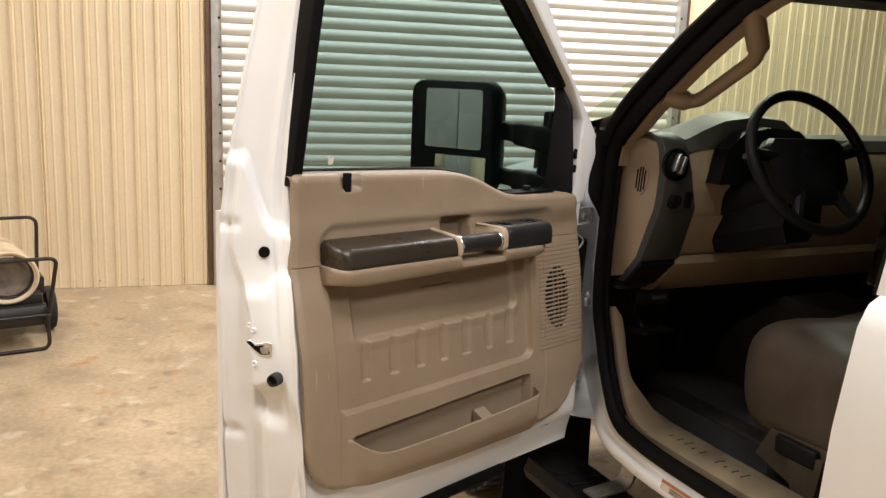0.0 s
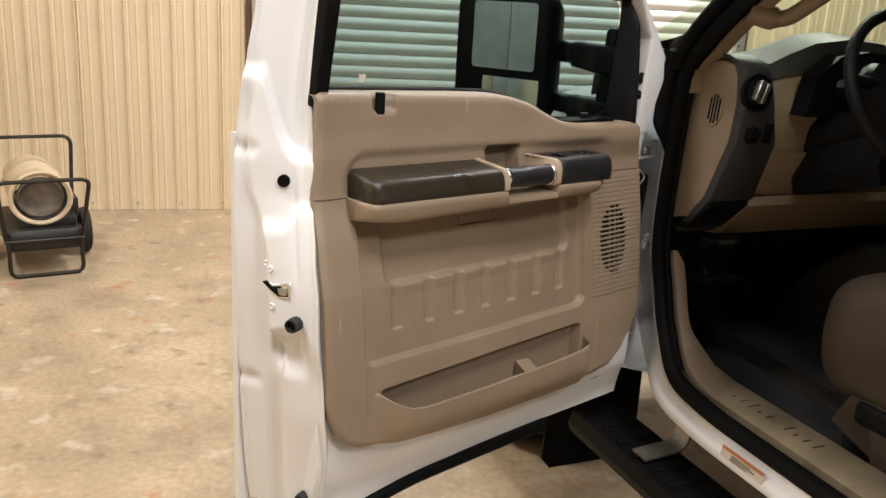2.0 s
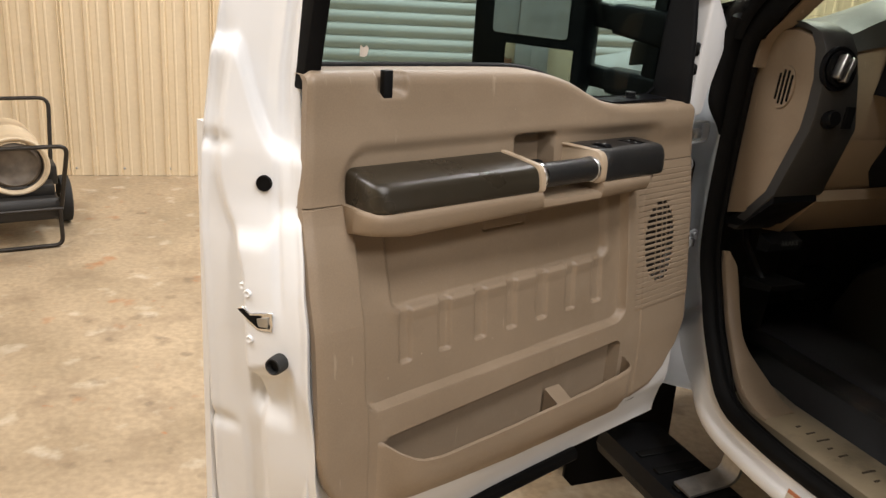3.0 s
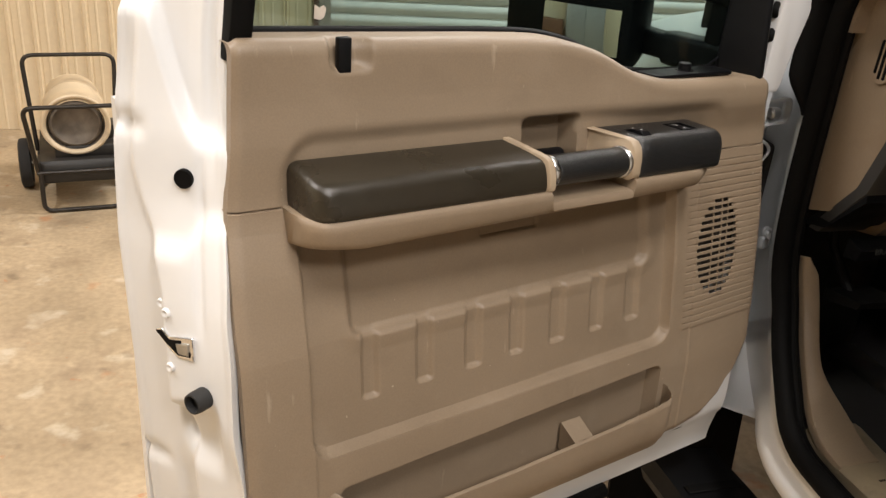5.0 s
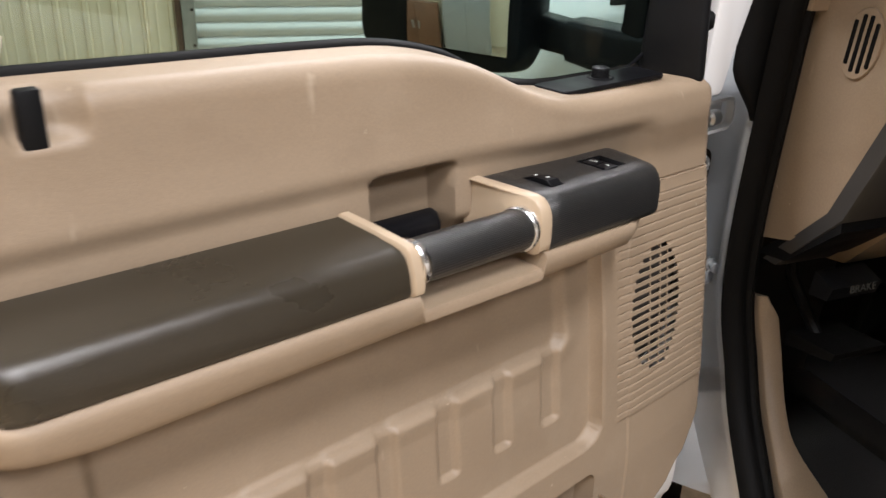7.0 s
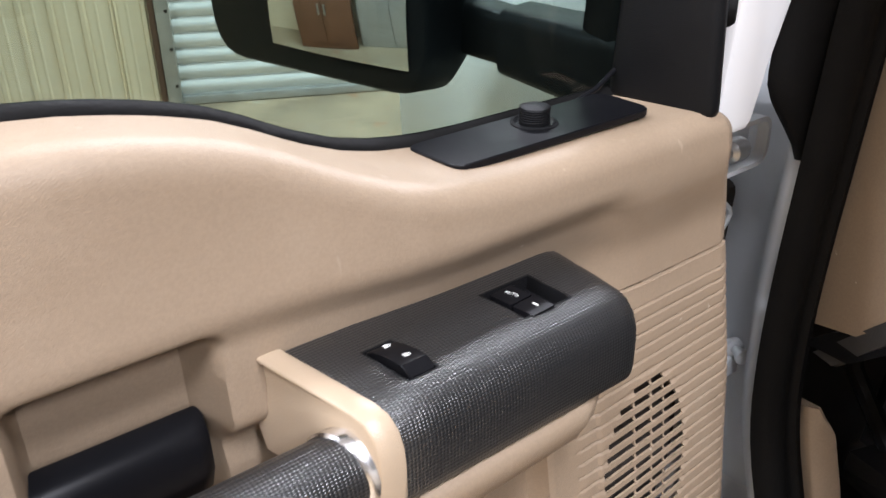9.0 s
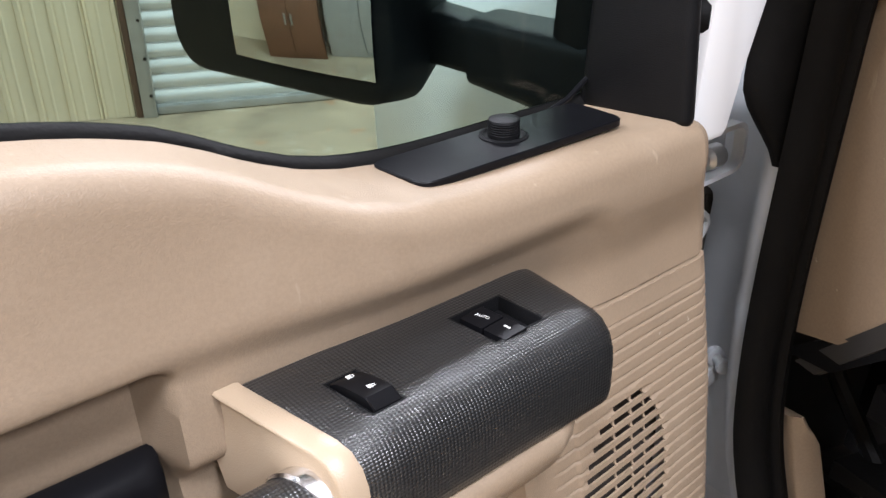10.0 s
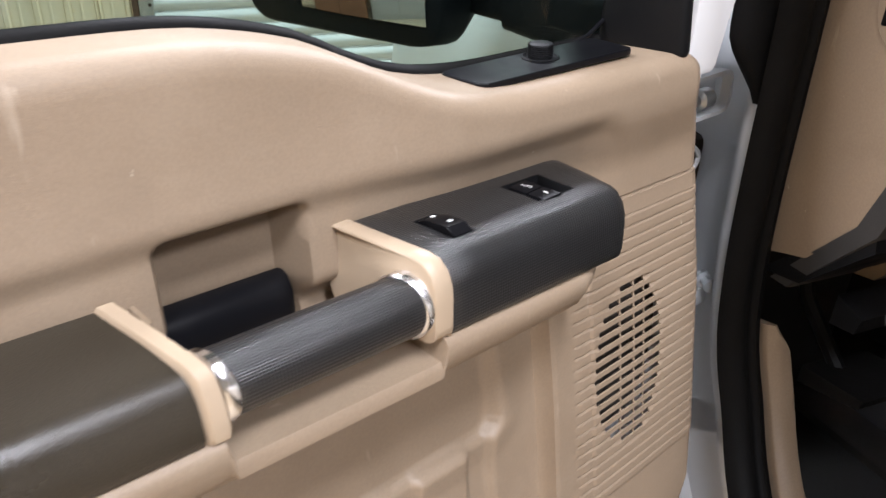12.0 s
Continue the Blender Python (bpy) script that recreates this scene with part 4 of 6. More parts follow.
part("latch_mouth", prism(latch_form([(-0.029, 0.009), (-0.020, 0.012), (-0.009, 0.003), (0.010, 0.007), (0.012, -0.002), (0.024, -0.004), (0.024, -0.010), (0.005, -0.013), (-0.012, -0.003)]), lambda a, b, c: lm @ Vector((a, b, c)), -0.002, 0.0022), RUBBER, latch)
part("latch_claw", prism(latch_form([(0.003, 0.002), (0.0225, 0.007), (0.0225, -0.009), (0.006, -0.010)]), lambda a, b, c: lm @ Vector((a, b, c)), -0.001, 0.004, 0.001, 1), STEEL, latch)
for q, z, r in ((0.24, 0.943, 0.0140), (0.22, 0.560, 0.0125)):
    part("rubber_bumper", lathe([(r, -0.004), (r * 1.02, 0.014), (r * 0.94, 0.021), (r * 0.80, 0.0215), (r * 0.70, 0.010), (0, 0.009)], on_shut(q, z), 24, False), TYRE, shell, "black rubber door bumper")

# window frame: black channels, front white post, top rail
part("rear_channel", prism([(0.058, 1.345), (0.085, 1.345), (0.118, 1.66), (0.15, 1.94), (0.125, 1.94), (0.090, 1.66)], lambda a, b, c: G(a, c + 0.03 * ss(1.4, 1.9, b), b), -0.085, -0.030, 0.003), RUBBER, door, "black window channel")
front_post = [(0.985, 1.262), (0.998, 1.31), (1.043, 1.435), (0.914, 1.62), (0.785, 1.808), (0.700, 1.93), (0.640, 1.93), (0.732, 1.803), (0.918, 1.590), (0.965, 1.50), (0.945, 1.262)]
part("front_post", prism(front_post, lambda a, b, c: G(a, c, b), -0.085, -0.006, 0.008), WHITE, door, "white painted front window post")
part("front_channel", prism([(0.905, 1.585), (0.921, 1.598), (0.735, 1.81), (0.648, 1.93), (0.612, 1.93), (0.705, 1.795)], lambda a, b, c: G(a, c, b), -0.088, -0.030, 0.003), RUBBER, door, "black window channel")
part("top_rail", box((0.10, -0.02, 1.88), (0.74, 0.045, 1.93), 0.008), WHITE, door)
pane = part("window_glass", prism([(0.075, 1.33), (0.11, 1.66), (0.14, 1.92), (0.63, 1.92), (0.72, 1.80), (0.915, 1.57), (0.93, 1.28), (0.70, 1.28), (0.60, 1.30)], lambda a, b, c: G(a, c, b), -0.0755, -0.0715), GLASS_DOOR, door, "tinted door glass with a small pale scuff", smooth=0)
pane.visible_shadow = False
part("glass_scuff", prism([(0.183, 1.388), (0.191, 1.386), (0.197, 1.389), (0.200, 1.400), (0.196, 1.404), (0.190, 1.401), (0.184, 1.405)], lambda a, b, c: G(a, c, b), -0.0712, -0.0708), PAPER, pane, "pale sticker remnant")

# sail panel with mirror mount
bm = loft([[G(0.884, -0.070, 1.296), G(0.910, 0.012, 1.292), G(0.927, 0.012, 1.292), G(0.940, -0.070, 1.296)],
           [G(0.898, -0.070, 1.42), G(0.918, 0.000, 1.42), G(0.934, 0.000, 1.42), G(0.950, -0.070, 1.42)],
           [G(0.912, -0.070, 1.53), G(0.922, -0.016, 1.53), G(0.938, -0.016, 1.53), G(0.95, -0.070, 1.53)],
           [G(0.910, -0.070, 1.590), G(0.915, -0.045, 1.590), G(0.925, -0.045, 1.590), G(0.93, -0.070, 1.590)]])
bmesh.ops.bevel(bm, geom=[e for e in bm.edges], offset=0.006, segments=2, profile=0.5, affect="EDGES")
part("sail_panel", bm, BLACK, door, "black plastic mirror sail panel", smooth=60)
for z, u in ((1.384, 1.008), (1.341, 1.010), (1.296, 1.014)):
    part("rubber_plug", lathe([(0.014, 0.0), (0.0145, 0.005), (0.012, 0.009), (0.007, 0.0095), (0.005, 0.006), (0, 0.006)], Matrix.Translation(P(u, 0.018, z)) @ pose(0, 0, 0, 90, 0, 25), 18, False), RUBBER, door, "black rubber plug")
part("sail_cable", tube([G(0.815, -0.064, 1.292), G(0.835, -0.062, 1.300), G(0.86, -0.062, 1.307), G(0.892, -0.066, 1.318)], 0.0020, 8), GLOSS_BLACK, door)

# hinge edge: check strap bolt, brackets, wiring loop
part("check_bolt", lathe([(0.011, 0.0), (0.011, 0.008), (0.006, 0.009), (0.006, 0.022), (0.009, 0.0225), (0.009, 0.028), (0, 0.029)], Matrix.Translation(Vector((1.204, 0.040, 0.927))) @ pose(0, 0, 0, 90, 0, -30), 16, False), SHADED_WHITE, door, "white painted check strap bolt")
part("check_clip", box((1.188, 0.032, 0.890), (1.212, 0.046, 0.916), 0.004), SHADED_WHITE, door)
def strap_ring(cx, cy, cz, hw, hh, wide, thick):
    """A flat strap bent round into a rounded loop, standing out from the door edge."""
    ring = rounded([Vector((-hw, 0, hh)), Vector((hw, 0, hh)), Vector((hw, 0, -hh)), Vector((-hw, 0, -hh))], 0.016, 5)
    rings = []
    for i, p in enumerate(ring):
        a, b = ring[max(0, i - 1)], ring[min(len(ring) - 1, i + 1)]
        t = (b - a).normalized()
        n = Vector((t.z, 0, -t.x)) * thick
        o = Vector((cx, cy, cz)) + p
        rings.append([o + n + Vector((0, wide, 0)), o - n + Vector((0, wide, 0)), o - n - Vector((0, wide, 0)), o + n - Vector((0, wide, 0))])
    return loft(rings)


for zc in (1.181, 0.66):
    hinge = part("door_hinge", box((1.02, 0.045, zc - 0.045), (1.12, 0.090, zc + 0.045), 0.004), SHADED_WHITE, door, "white painted door hinge")
    part("hinge_strap", strap_ring(1.130, 0.030, zc + 0.006, 0.048, 0.023, 0.006, 0.0024), SHADED_WHITE, hinge)
    part("hinge_leaf", box((1.10, 0.058, zc - 0.020), (1.20, 0.064, zc + 0.020), 0.002), SHADED_WHITE, hinge)
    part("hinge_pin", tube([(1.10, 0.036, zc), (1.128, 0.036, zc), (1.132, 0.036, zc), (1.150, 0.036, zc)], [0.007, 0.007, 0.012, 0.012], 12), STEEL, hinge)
pts = [Vector((1.10 + 0.064 * math.sin(math.pi * k / 10), 0.045, 1.140 - 0.075 * k / 10)) for k in range(11)]
part("wiring_loop", tube(pts, 0.0032, 8), SHADED_WHITE, door, "pale wiring boot")
pts = [Vector((1.03 + 0.074 * math.sin(math.pi * k / 8), -0.02, 0.845 - 0.05 * k / 8)) for k in range(9)]
part("door_edge_clip", tube(pts, 0.004, 6), WHITE, door)

# towing mirror outside the glass
IN_U, IN_W, OUT_U, OUT_W = 0.893, -0.234, 0.850, -0.432
me_dir = Vector((OUT_U - IN_U, OUT_W - IN_W))
ME_LEN = me_dir.length
me_dir.normalize()
me_out = Vector((-me_dir.y, me_dir.x))
if me_out.x > 0:
    me_out = -me_out


def M(s, t, z):
    """Mirror coordinates: from inner to outer edge, out of the glass, up."""
    return P(IN_U + me_dir.x * s + me_out.x * t, IN_W + me_dir.y * s + me_out.y * t, z)


def frame_poly(s0, s1, z0, z1, r):
    return [(p.x, p.y) for p in rounded([(s0, z0, 0), (s1, z0, 0), (s1, z1, 0), (s0, z1, 0)], r, 5, True)]


head_rings = []
for t, ins in ((0.012, 0.004), (0.008, 0.0), (-0.03, -0.004), (-0.08, 0.012), (-0.115, 0.05), (-0.125, 0.09)):
    head_rings.append([M(a, t, b) for a, b in frame_poly(-0.038 + ins, ME_LEN + 0.058 - ins, 1.243 + ins, 1.575 - ins, 0.045)])
mirror = part("door_mirror", loft(head_rings), BLACK, door, "black towing mirror with a square main glass and a wide-angle glass below", smooth=50)
part("main_glass", prism(frame_poly(0.0, ME_LEN, 1.375, 1.552, 0.012), lambda a, b, c: M(a, c, b), 0.0125, 0.0145), MIRROR, mirror, "flat mirror glass", smooth=0)
# the wide-angle glass bulges
rings_u = steps(-0.018, ME_LEN - 0.040, 0.02)
rings_z = steps(1.268, 1.354, 0.012)
part("spot_glass", sheet(lambda a, b: M(a, 0.0135 + 0.004 * (1 - ((a - ME_LEN / 2 + 0.029) / (ME_LEN / 2 - 0.011)) ** 2) + 0.0015 * (1 - ((b - 1.311) / 0.043) ** 2), b), rings_u, rings_z), MIRROR, mirror, "convex wide-angle mirror glass", smooth=80)
def arm_rings(a, b, sizes):
    """Rounded box sections (half depth, half height) from a to b."""
    across = (b - a).cross(Vector((0, 0, 1))).normalized()
    rings = []
    for f, hd, hh in sizes:
        o = a.lerp(b, f)
        rings.append([o + across * p.x + Vector((0, 0, p.y)) for p in rounded([(-hd, -hh, 0), (hd, -hh, 0), (hd, hh, 0), (-hd, hh, 0)], min(hd, hh) * 0.45, 4, True)])
    return rings


for z, h in ((1.441, 0.028), (1.306, 0.025)):
    a, b = M(0.03, -0.06, z), G(0.945, -0.075, z - 0.006)
    part("mirror_arm", loft(arm_rings(a, b, ((0.0, 0.024, h), (0.50, 0.022, h * 0.92)))), BLACK, mirror, smooth=50)
    part("mirror_arm_sleeve", loft(arm_rings(a, b, ((0.46, 0.026, h * 1.06), (0.47, 0.030, h * 1.16), (0.85, 0.034, h * 1.35), (1.0, 0.036, h * 1.45)))), BLACK, mirror, smooth=50)
bm = loft([[G(0.905, -0.080, 1.27), G(0.985, -0.080, 1.27), G(0.985, -0.125, 1.27), G(0.905, -0.125, 1.27)], [G(0.925, -0.080, 1.52), G(0.982, -0.080, 1.52), G(0.982, -0.115, 1.52), G(0.925, -0.115, 1.52)]])
bmesh.ops.bevel(bm, geom=bm.edges[:], offset=0.01, segments=2, profile=0.5, affect="EDGES")
part("mirror_foot", bm, BLACK, mirror)

# ---- the truck ----
RAKE = 0.095
TRUCK_M = pose(1.956, 1.427, 0, 0, 0, -12.75)
truck = thing("pickup_truck", TRUCK_M, "white pickup truck with a tan and black cab, driver's door open", "truck")

# the edge of the door opening: (along the truck, up)
OPEN = rounded([(-1.05, 0.610, 0), (-0.40, 0.614, 0), (-0.235, 0.634, 0), (-0.058, 0.79, 0), (0.000, 0.90, 0), (0.018, 1.0, 0), (0.026, 1.10, 0), (0.030, 1.22, 0), (0.036, 1.38, 0), (0.024, 1.460, 0), (-0.046, 1.543, 0),
                (-0.236, 1.70, 0), (-0.416, 1.824, 0), (-0.666, 1.912, 0), (-1.00, 1.945, 0)], 0.06, 4)
OPEN = [Vector((p.x, p.y)) for p in OPEN]
fine_open = []
for a, b in zip(OPEN, OPEN[1:]):
    k = max(1, round((b - a).length / 0.014))
    fine_open += [a.lerp(b, i / k) for i in range(k)]
OPEN = fine_open + OPEN[-1:]


def inset(z):
    """How much deeper the pillars' shut faces lie than the sill's."""
    return 0.055 * ss(0.62, 0.85, z)


def along_opening(profile_fn, z0=0.0, z1=9.0):
    """Rings of points along the opening; profile_fn(y, z) gives pairs of (outwards from the opening, across the truck)."""
    rings = []
    for i, p in enumerate(OPEN):
        if not z0 <= p.y <= z1 or (0 < z1 < 1 and p.x < -0.9):
            continue
        a, b = OPEN[max(0, i - 1)], OPEN[min(len(OPEN) - 1, i + 1)]
        t = (b - a).normalized()
        n = Vector((t.y, -t.x))
        rings.append([Vector((x + inset(p.y), p.x + n.x * o, p.y + n.y * o)) for o, x in profile_fn(p.x, p.y)])
    return rings


def jamb_profile(y, z):
    side = ss(0.62, 0.78, z) * ss(1.50, 1.38, z)     # 1 on the hinge pillar, which runs back behind the door
    up = ss(1.40, 1.50, z)
    step = side * (0.006 + 0.010 * ss(1.02, 0.97, z) * ss(0.70, 0.80, z))
    reach = 0.062 - 0.046 * up
    out = -0.030
    sill = [(0.004, 0.012), (0.010, 0.002), (0.022, -0.006), (0.028, -0.006), (0.036, -0.008), (reach * 0.75, out * 0.75), (reach, out), (reach + 0.010, out + 0.004), (reach + 0.013, out + 0.03), (reach + 0.012, 0.12)]
    post = [(0.004, 0.012), (0.010, 0.003), (0.022, 0.0), (0.038, 0.006), (0.058, 0.022 + step), (0.085, 0.042 + step), (0.125, 0.060), (0.170, 0.075), (0.230, 0.085), (0.260, -0.060)]
    return [(a + (c - a) * side, b + (d - b) * side) for (a, b), (c, d) in zip(sill, post)]


part("door_opening_panel", loft(along_opening(jamb_profile, 0.0, 0.82), False, False), WHITE, truck, "white painted door sill", smooth=60)
# Same white paint as the sill; its shade is put into the colour.
part("hinge_pillar", loft(along_opening(jamb_profile, 0.79, 1.43), False, False), SHADED_WHITE, truck, "white painted hinge pillar, shade toned into its colour", smooth=60)
part("pillar_weatherstrip", loft(along_opening(lambda y, z: [(o + 0.002, x - 0.002) for o, x in jamb_profile(y, z)], 1.40, 9.0), False, False), RUBBER, truck, "black rubber weatherstrip on the windscreen pillar", smooth=60)


def seal_profile(y, z):
    up = ss(1.40, 1.50, z)
    f = 1 + 1.3 * up
    deep = ss(0.62, 0.70, z) * ss(1.46, 1.40, z)
    e = 0.010 * deep
    return [(0.012 - e, 0.006), (0.014 - e, -0.008), (0.002 - 0.4 * e, -0.016), (-0.012 * f, -0.010), (-0.019 * f, 0.003), (-0.018 * f, 0.014), (-0.012 * f, 0.019), (-0.012 * f, 0.021 + 0.004 * deep), (-0.017 * f, 0.023 + 0.006 * deep), (-0.013 * f, 0.024 + 0.010 * deep), (-0.012 * f, 0.025 + 0.014 * deep), (0.006, 0.024 + 0.014 * deep)]


part("door_seal", loft(along_opening(seal_profile)), RUBBER, truck, "black rubber door seal", smooth=60)


def boot_profile(y, z):
    g, n = ss(1.20, 1.29, z), ss(1.20, 1.235, z)
    return [(0.006, 0.008), (0.005, -0.002 - 0.030 * g), (0.009 + 0.002 * g, -0.007 - 0.044 * g), (0.013 + 0.004 * n, -0.008 - 0.047 * g), (0.017 + 0.008 * n, -0.004 - 0.040 * g), (0.021 + 0.010 * n, 0.002 - 0.030 * g), (0.021 + 0.008 * n, 0.010)]


part("pillar_boot", loft(along_opening(boot_profile, 1.203, 1.47)), RUBBER, truck, "black rubber boot at the foot of the pillar", smooth=60)
# a second lip on the windscreen pillar
part("pillar_seal", loft(along_opening(lambda y, z: [(-0.006, -0.022), (0.002, -0.034), (0.012, -0.036), (0.018, -0.026), (0.014, 0.0)], 1.42)), RUBBER, truck, "black rubber pillar lip", smooth=60)


def inner_profile(y, z):
    up = ss(1.40, 1.52, z)
    wdt = 0.018
    if z < 1.2:
        x2 = 0.078 + 0.050 * ss(0.74, 0.64, z) - 0.022 * ss(0.88, 0.93, z)
        return [(0.004, 0.050), (-0.009, 0.051), (-0.012, 0.053), (-0.019, x2), (-0.017, x2 + 0.004), (0.02, x2 + 0.006)]
    return [(0.004, 0.021), (-0.012 - 0.014 * up, 0.023), (-0.018 - 0.024 * up, 0.026), (-wdt - 0.030 * up, 0.034 + 0.012 * up), (-wdt - 0.032 * up, 0.062), (0.02, 0.062)]


part("kick_trim", loft(along_opening(inner_profile, 0.624, 0.93)), TAN, truck, "tan kick panel edge", smooth=50)
part("pillar_trim", loft(along_opening(inner_profile, 1.36, 9.0)), TAN, truck, "tan windscreen pillar trim", smooth=50)
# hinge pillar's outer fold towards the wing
part("wing_edge", loft([[Vector((-0.075, 0.065 + a, z)) for a in (0, 0.03)] + [Vector((-0.01, 0.095, z)), Vector((-0.01, 0.065, z))] for z in (0.52, 1.10, 1.32)]), SHADED_WHITE, truck)

# sill plate with worn embossed marks
pl = part("sill_plate", loft([[Vector((x + 0.4 * z0, y, z + z0)) for x, z in ((0.048, 0.595), (0.050, 0.630), (0.058, 0.637), (0.105, 0.640), (0.165, 0.637), (0.182, 0.625), (0.190, 0.600), (0.190, 0.560))] for y, z0 in ((-0.20, 0.008), (-0.27, 0.001), (-0.5, 0.0), (-0.8, 0.0), (-1.06, 0.0))]), DIRTY_TAN, truck, "scuffed tan sill plate")
for i in range(9):
    yy = -0.36 - 0.030 * i - (0.03 if i > 4 else 0)
    part("embossed_mark", box((0.092, yy - 0.0035, 0.637), (0.106 + 0.010 * (i % 3), yy + 0.0025, 0.6408), 0.001, 1), LEATHER, pl)
lab = part("sill_label", loft([[Vector((x, y, z)) for x, z in ((-0.0245, 0.588), (-0.0285, 0.560), (-0.0245, 0.558), (-0.0205, 0.586))] for y in (-0.625, -0.485)]), PAPER, truck, "orange and white warning label", smooth=0)
for k, (y0, y1, z0, z1, mat) in enumerate(((-0.624, -0.486, 0.579, 0.587, PRINT_ORANGE), (-0.585, -0.520, 0.573, 0.575, TANK), (-0.600, -0.520, 0.568, 0.570, TANK), (-0.575, -0.520, 0.563, 0.565, TANK))):
    part("label_band" if k < 1 else "label_line", loft([[Vector((-0.0265 - (0.573 - z) / 7 - d, y, z)) for d, z in ((0.001, z0), (0.001, z1), (-0.001, z1), (-0.001, z0))] for y in (y0, y1)]), mat, lab, smooth=0)

# floor, bulkhead, far side, roof, back: the closed dark cab
part("cab_floor", box((0.16, -1.6, 0.50), (1.75, 0.45, 0.565), 0.01), CARPET, truck, "black carpet")
part("bulkhead", box((0.09, 0.38, 0.50), (1.75, 0.46, 1.40)), CARPET, truck)
part("far_door", box((1.70, -1.6, 0.55), (1.80, 0.45, 1.38), 0.02), DASH_GREY, truck, "dark far door trim")
part("cab_roof", box((0.05, -1.6, 1.93), (1.75, -0.50, 2.0), 0.02), DASH_GREY, truck)
part("roof_header", loft([[Vector((x, y, z)) for y, z in ((-0.60, 1.80), (-0.46, 1.800), (-0.42, 1.83), (-0.46, 1.90), (-0.60, 1.95))] for x in (0.05, 0.4, 0.9, 1.4, 1.75)]), RUBBER, truck, "dark roof header")
part("cab_back", box((0.05, -1.70, 0.5), (1.78, -1.60, 1.98)), DASH_GREY, truck)
part("far_pillar", loft([[Vector((1.70 + a, y + b, z)) for a, b in ((0, -0.04), (0.08, -0.04), (0.08, 0.06), (0, 0.06))] for y, z in ((0.25, 1.36), (-0.5, 1.92))]), BLACK, truck)
# windscreen
bm = loft([[Vector((0.06, 0.42, 1.38)), Vector((1.74, 0.42, 1.38)), Vector((1.70, -0.47, 1.86)), Vector((0.08, -0.47, 1.86))], [Vector((0.06, 0.424, 1.384)), Vector((1.74, 0.424, 1.384)), Vector((1.70, -0.466, 1.864)), Vector((0.08, -0.466, 1.864))]])
part("windscreen", bm, GLASS_SHIELD, truck, "tinted windscreen", smooth=0)
# grab handle on the pillar
pts = rounded([Vector((0.085, -0.130, 1.575)), Vector((0.158, -0.170, 1.552)), Vector((0.162, -0.375, 1.678)), Vector((0.080, -0.400, 1.800))], 0.040, 5)
part("grab_handle", tube(pts, [0.028] * 3 + [0.020] * (len(pts) - 6) + [0.028] * 3, 12), TAN, truck, "tan pillar grab handle", smooth=60)
# Side panes added, tinted dark to keep light out of the cab.
part("rear_side_glass", prism([(-0.93, 1.23), (-1.58, 1.23), (-1.58, 1.90), (-0.96, 1.90)], lambda a, b, c: Vector((c, a, b)), -0.005, -0.001), GLASS_DARK, truck, "rear side glass, tinted dark to shade the cab", smooth=0)
part("far_side_glass", prism([(0.2, 1.38), (-1.58, 1.38), (-1.58, 1.92), (-0.52, 1.92)], lambda a, b, c: Vector((c, a, b)), 1.74, 1.744), GLASS_DARK, truck, "far side glass, tinted dark to shade the cab", smooth=0)
part("rear_view_mirror", box((0.66, -0.36, 1.70), (0.92, -0.33, 1.77), 0.014, 3), BLACK, truck, "black rear-view mirror")

# dash


def dash_profile(bulge=0.0):
    return [(0.36, 1.02), (0.02, 1.02), (-0.03, 1.035), (-0.10, 1.11), (-0.150, 1.26), (-0.148, 1.36), (-0.130, 1.415 + bulge * 0.3), (-0.105 - bulge * 0.6, 1.445 + bulge), (-0.05, 1.455 + bulge), (0.15, 1.44), (0.37, 1.40)]


rings = []
for x, b in ((0.108, -0.006), (0.116, 0.0), (0.20, 0.0), (0.24, 0.025), (0.30, 0.055), (0.40, 0.068), (0.52, 0.060), (0.60, 0.025), (0.65, 0.0), (1.20, 0.0), (1.70, 0.0)):
    rings.append([Vector((x, min(y, 0.07) if x < 0.15 else y, z)) for y, z in dash_profile(b)])
dash = part("dash_body", loft(rings), TAN, truck, "tan moulded dashboard", smooth=45)
# dark upper pad
rings = []
for x, b in ((0.118, 0.0), (0.20, 0.0), (0.24, 0.025), (0.30, 0.055), (0.40, 0.068), (0.52, 0.060), (0.60, 0.025), (0.65, 0.0), (1.20, 0.0), (1.69, 0.0)):
    p = dash_profile(b)
    rings.append([Vector((x, p[6][0] - 0.006, p[6][1] + 0.002)), Vector((x, p[7][0] - 0.008, p[7][1] + 0.006)), Vector((x, -0.05, p[8][1] + 0.010)), Vector((x, 0.15 if x > 0.15 else 0.05, 1.449)), Vector((x, 0.365 if x > 0.15 else 0.07, 1.408)), Vector((x, 0.365 if x > 0.15 else 0.07, 1.39)), Vector((x, 0.0, 1.42))])
part("dash_pad", loft(rings), DASH_GREY, dash, "dark grey dash pad", smooth=45)
# side vent in the dash end
vm = pose(0.108, -0.056, 1.330, 0, 0, 0)
vent = part("side_vent", prism([(0.030 * math.cos(a), 0.046 * math.sin(a)) for a in np.linspace(0, 2 * math.pi, 25)[:-1]], lambda a, b, c: vm @ Vector((c, a, b)), -0.004, 0.004, 0.001, 1), TAN, dash, "oval demister vent with dark slots")
for k in range(4):
    hh = 0.038 * math.sqrt(1 - ((k - 1.5) / 2.3) ** 2)
    part("vent_slot", box((-0.0055, -0.0215 + k * 0.0115, -hh), (0.0, -0.0145 + k * 0.0115, hh), 0.0015, 1, vm), RUBBER, vent)
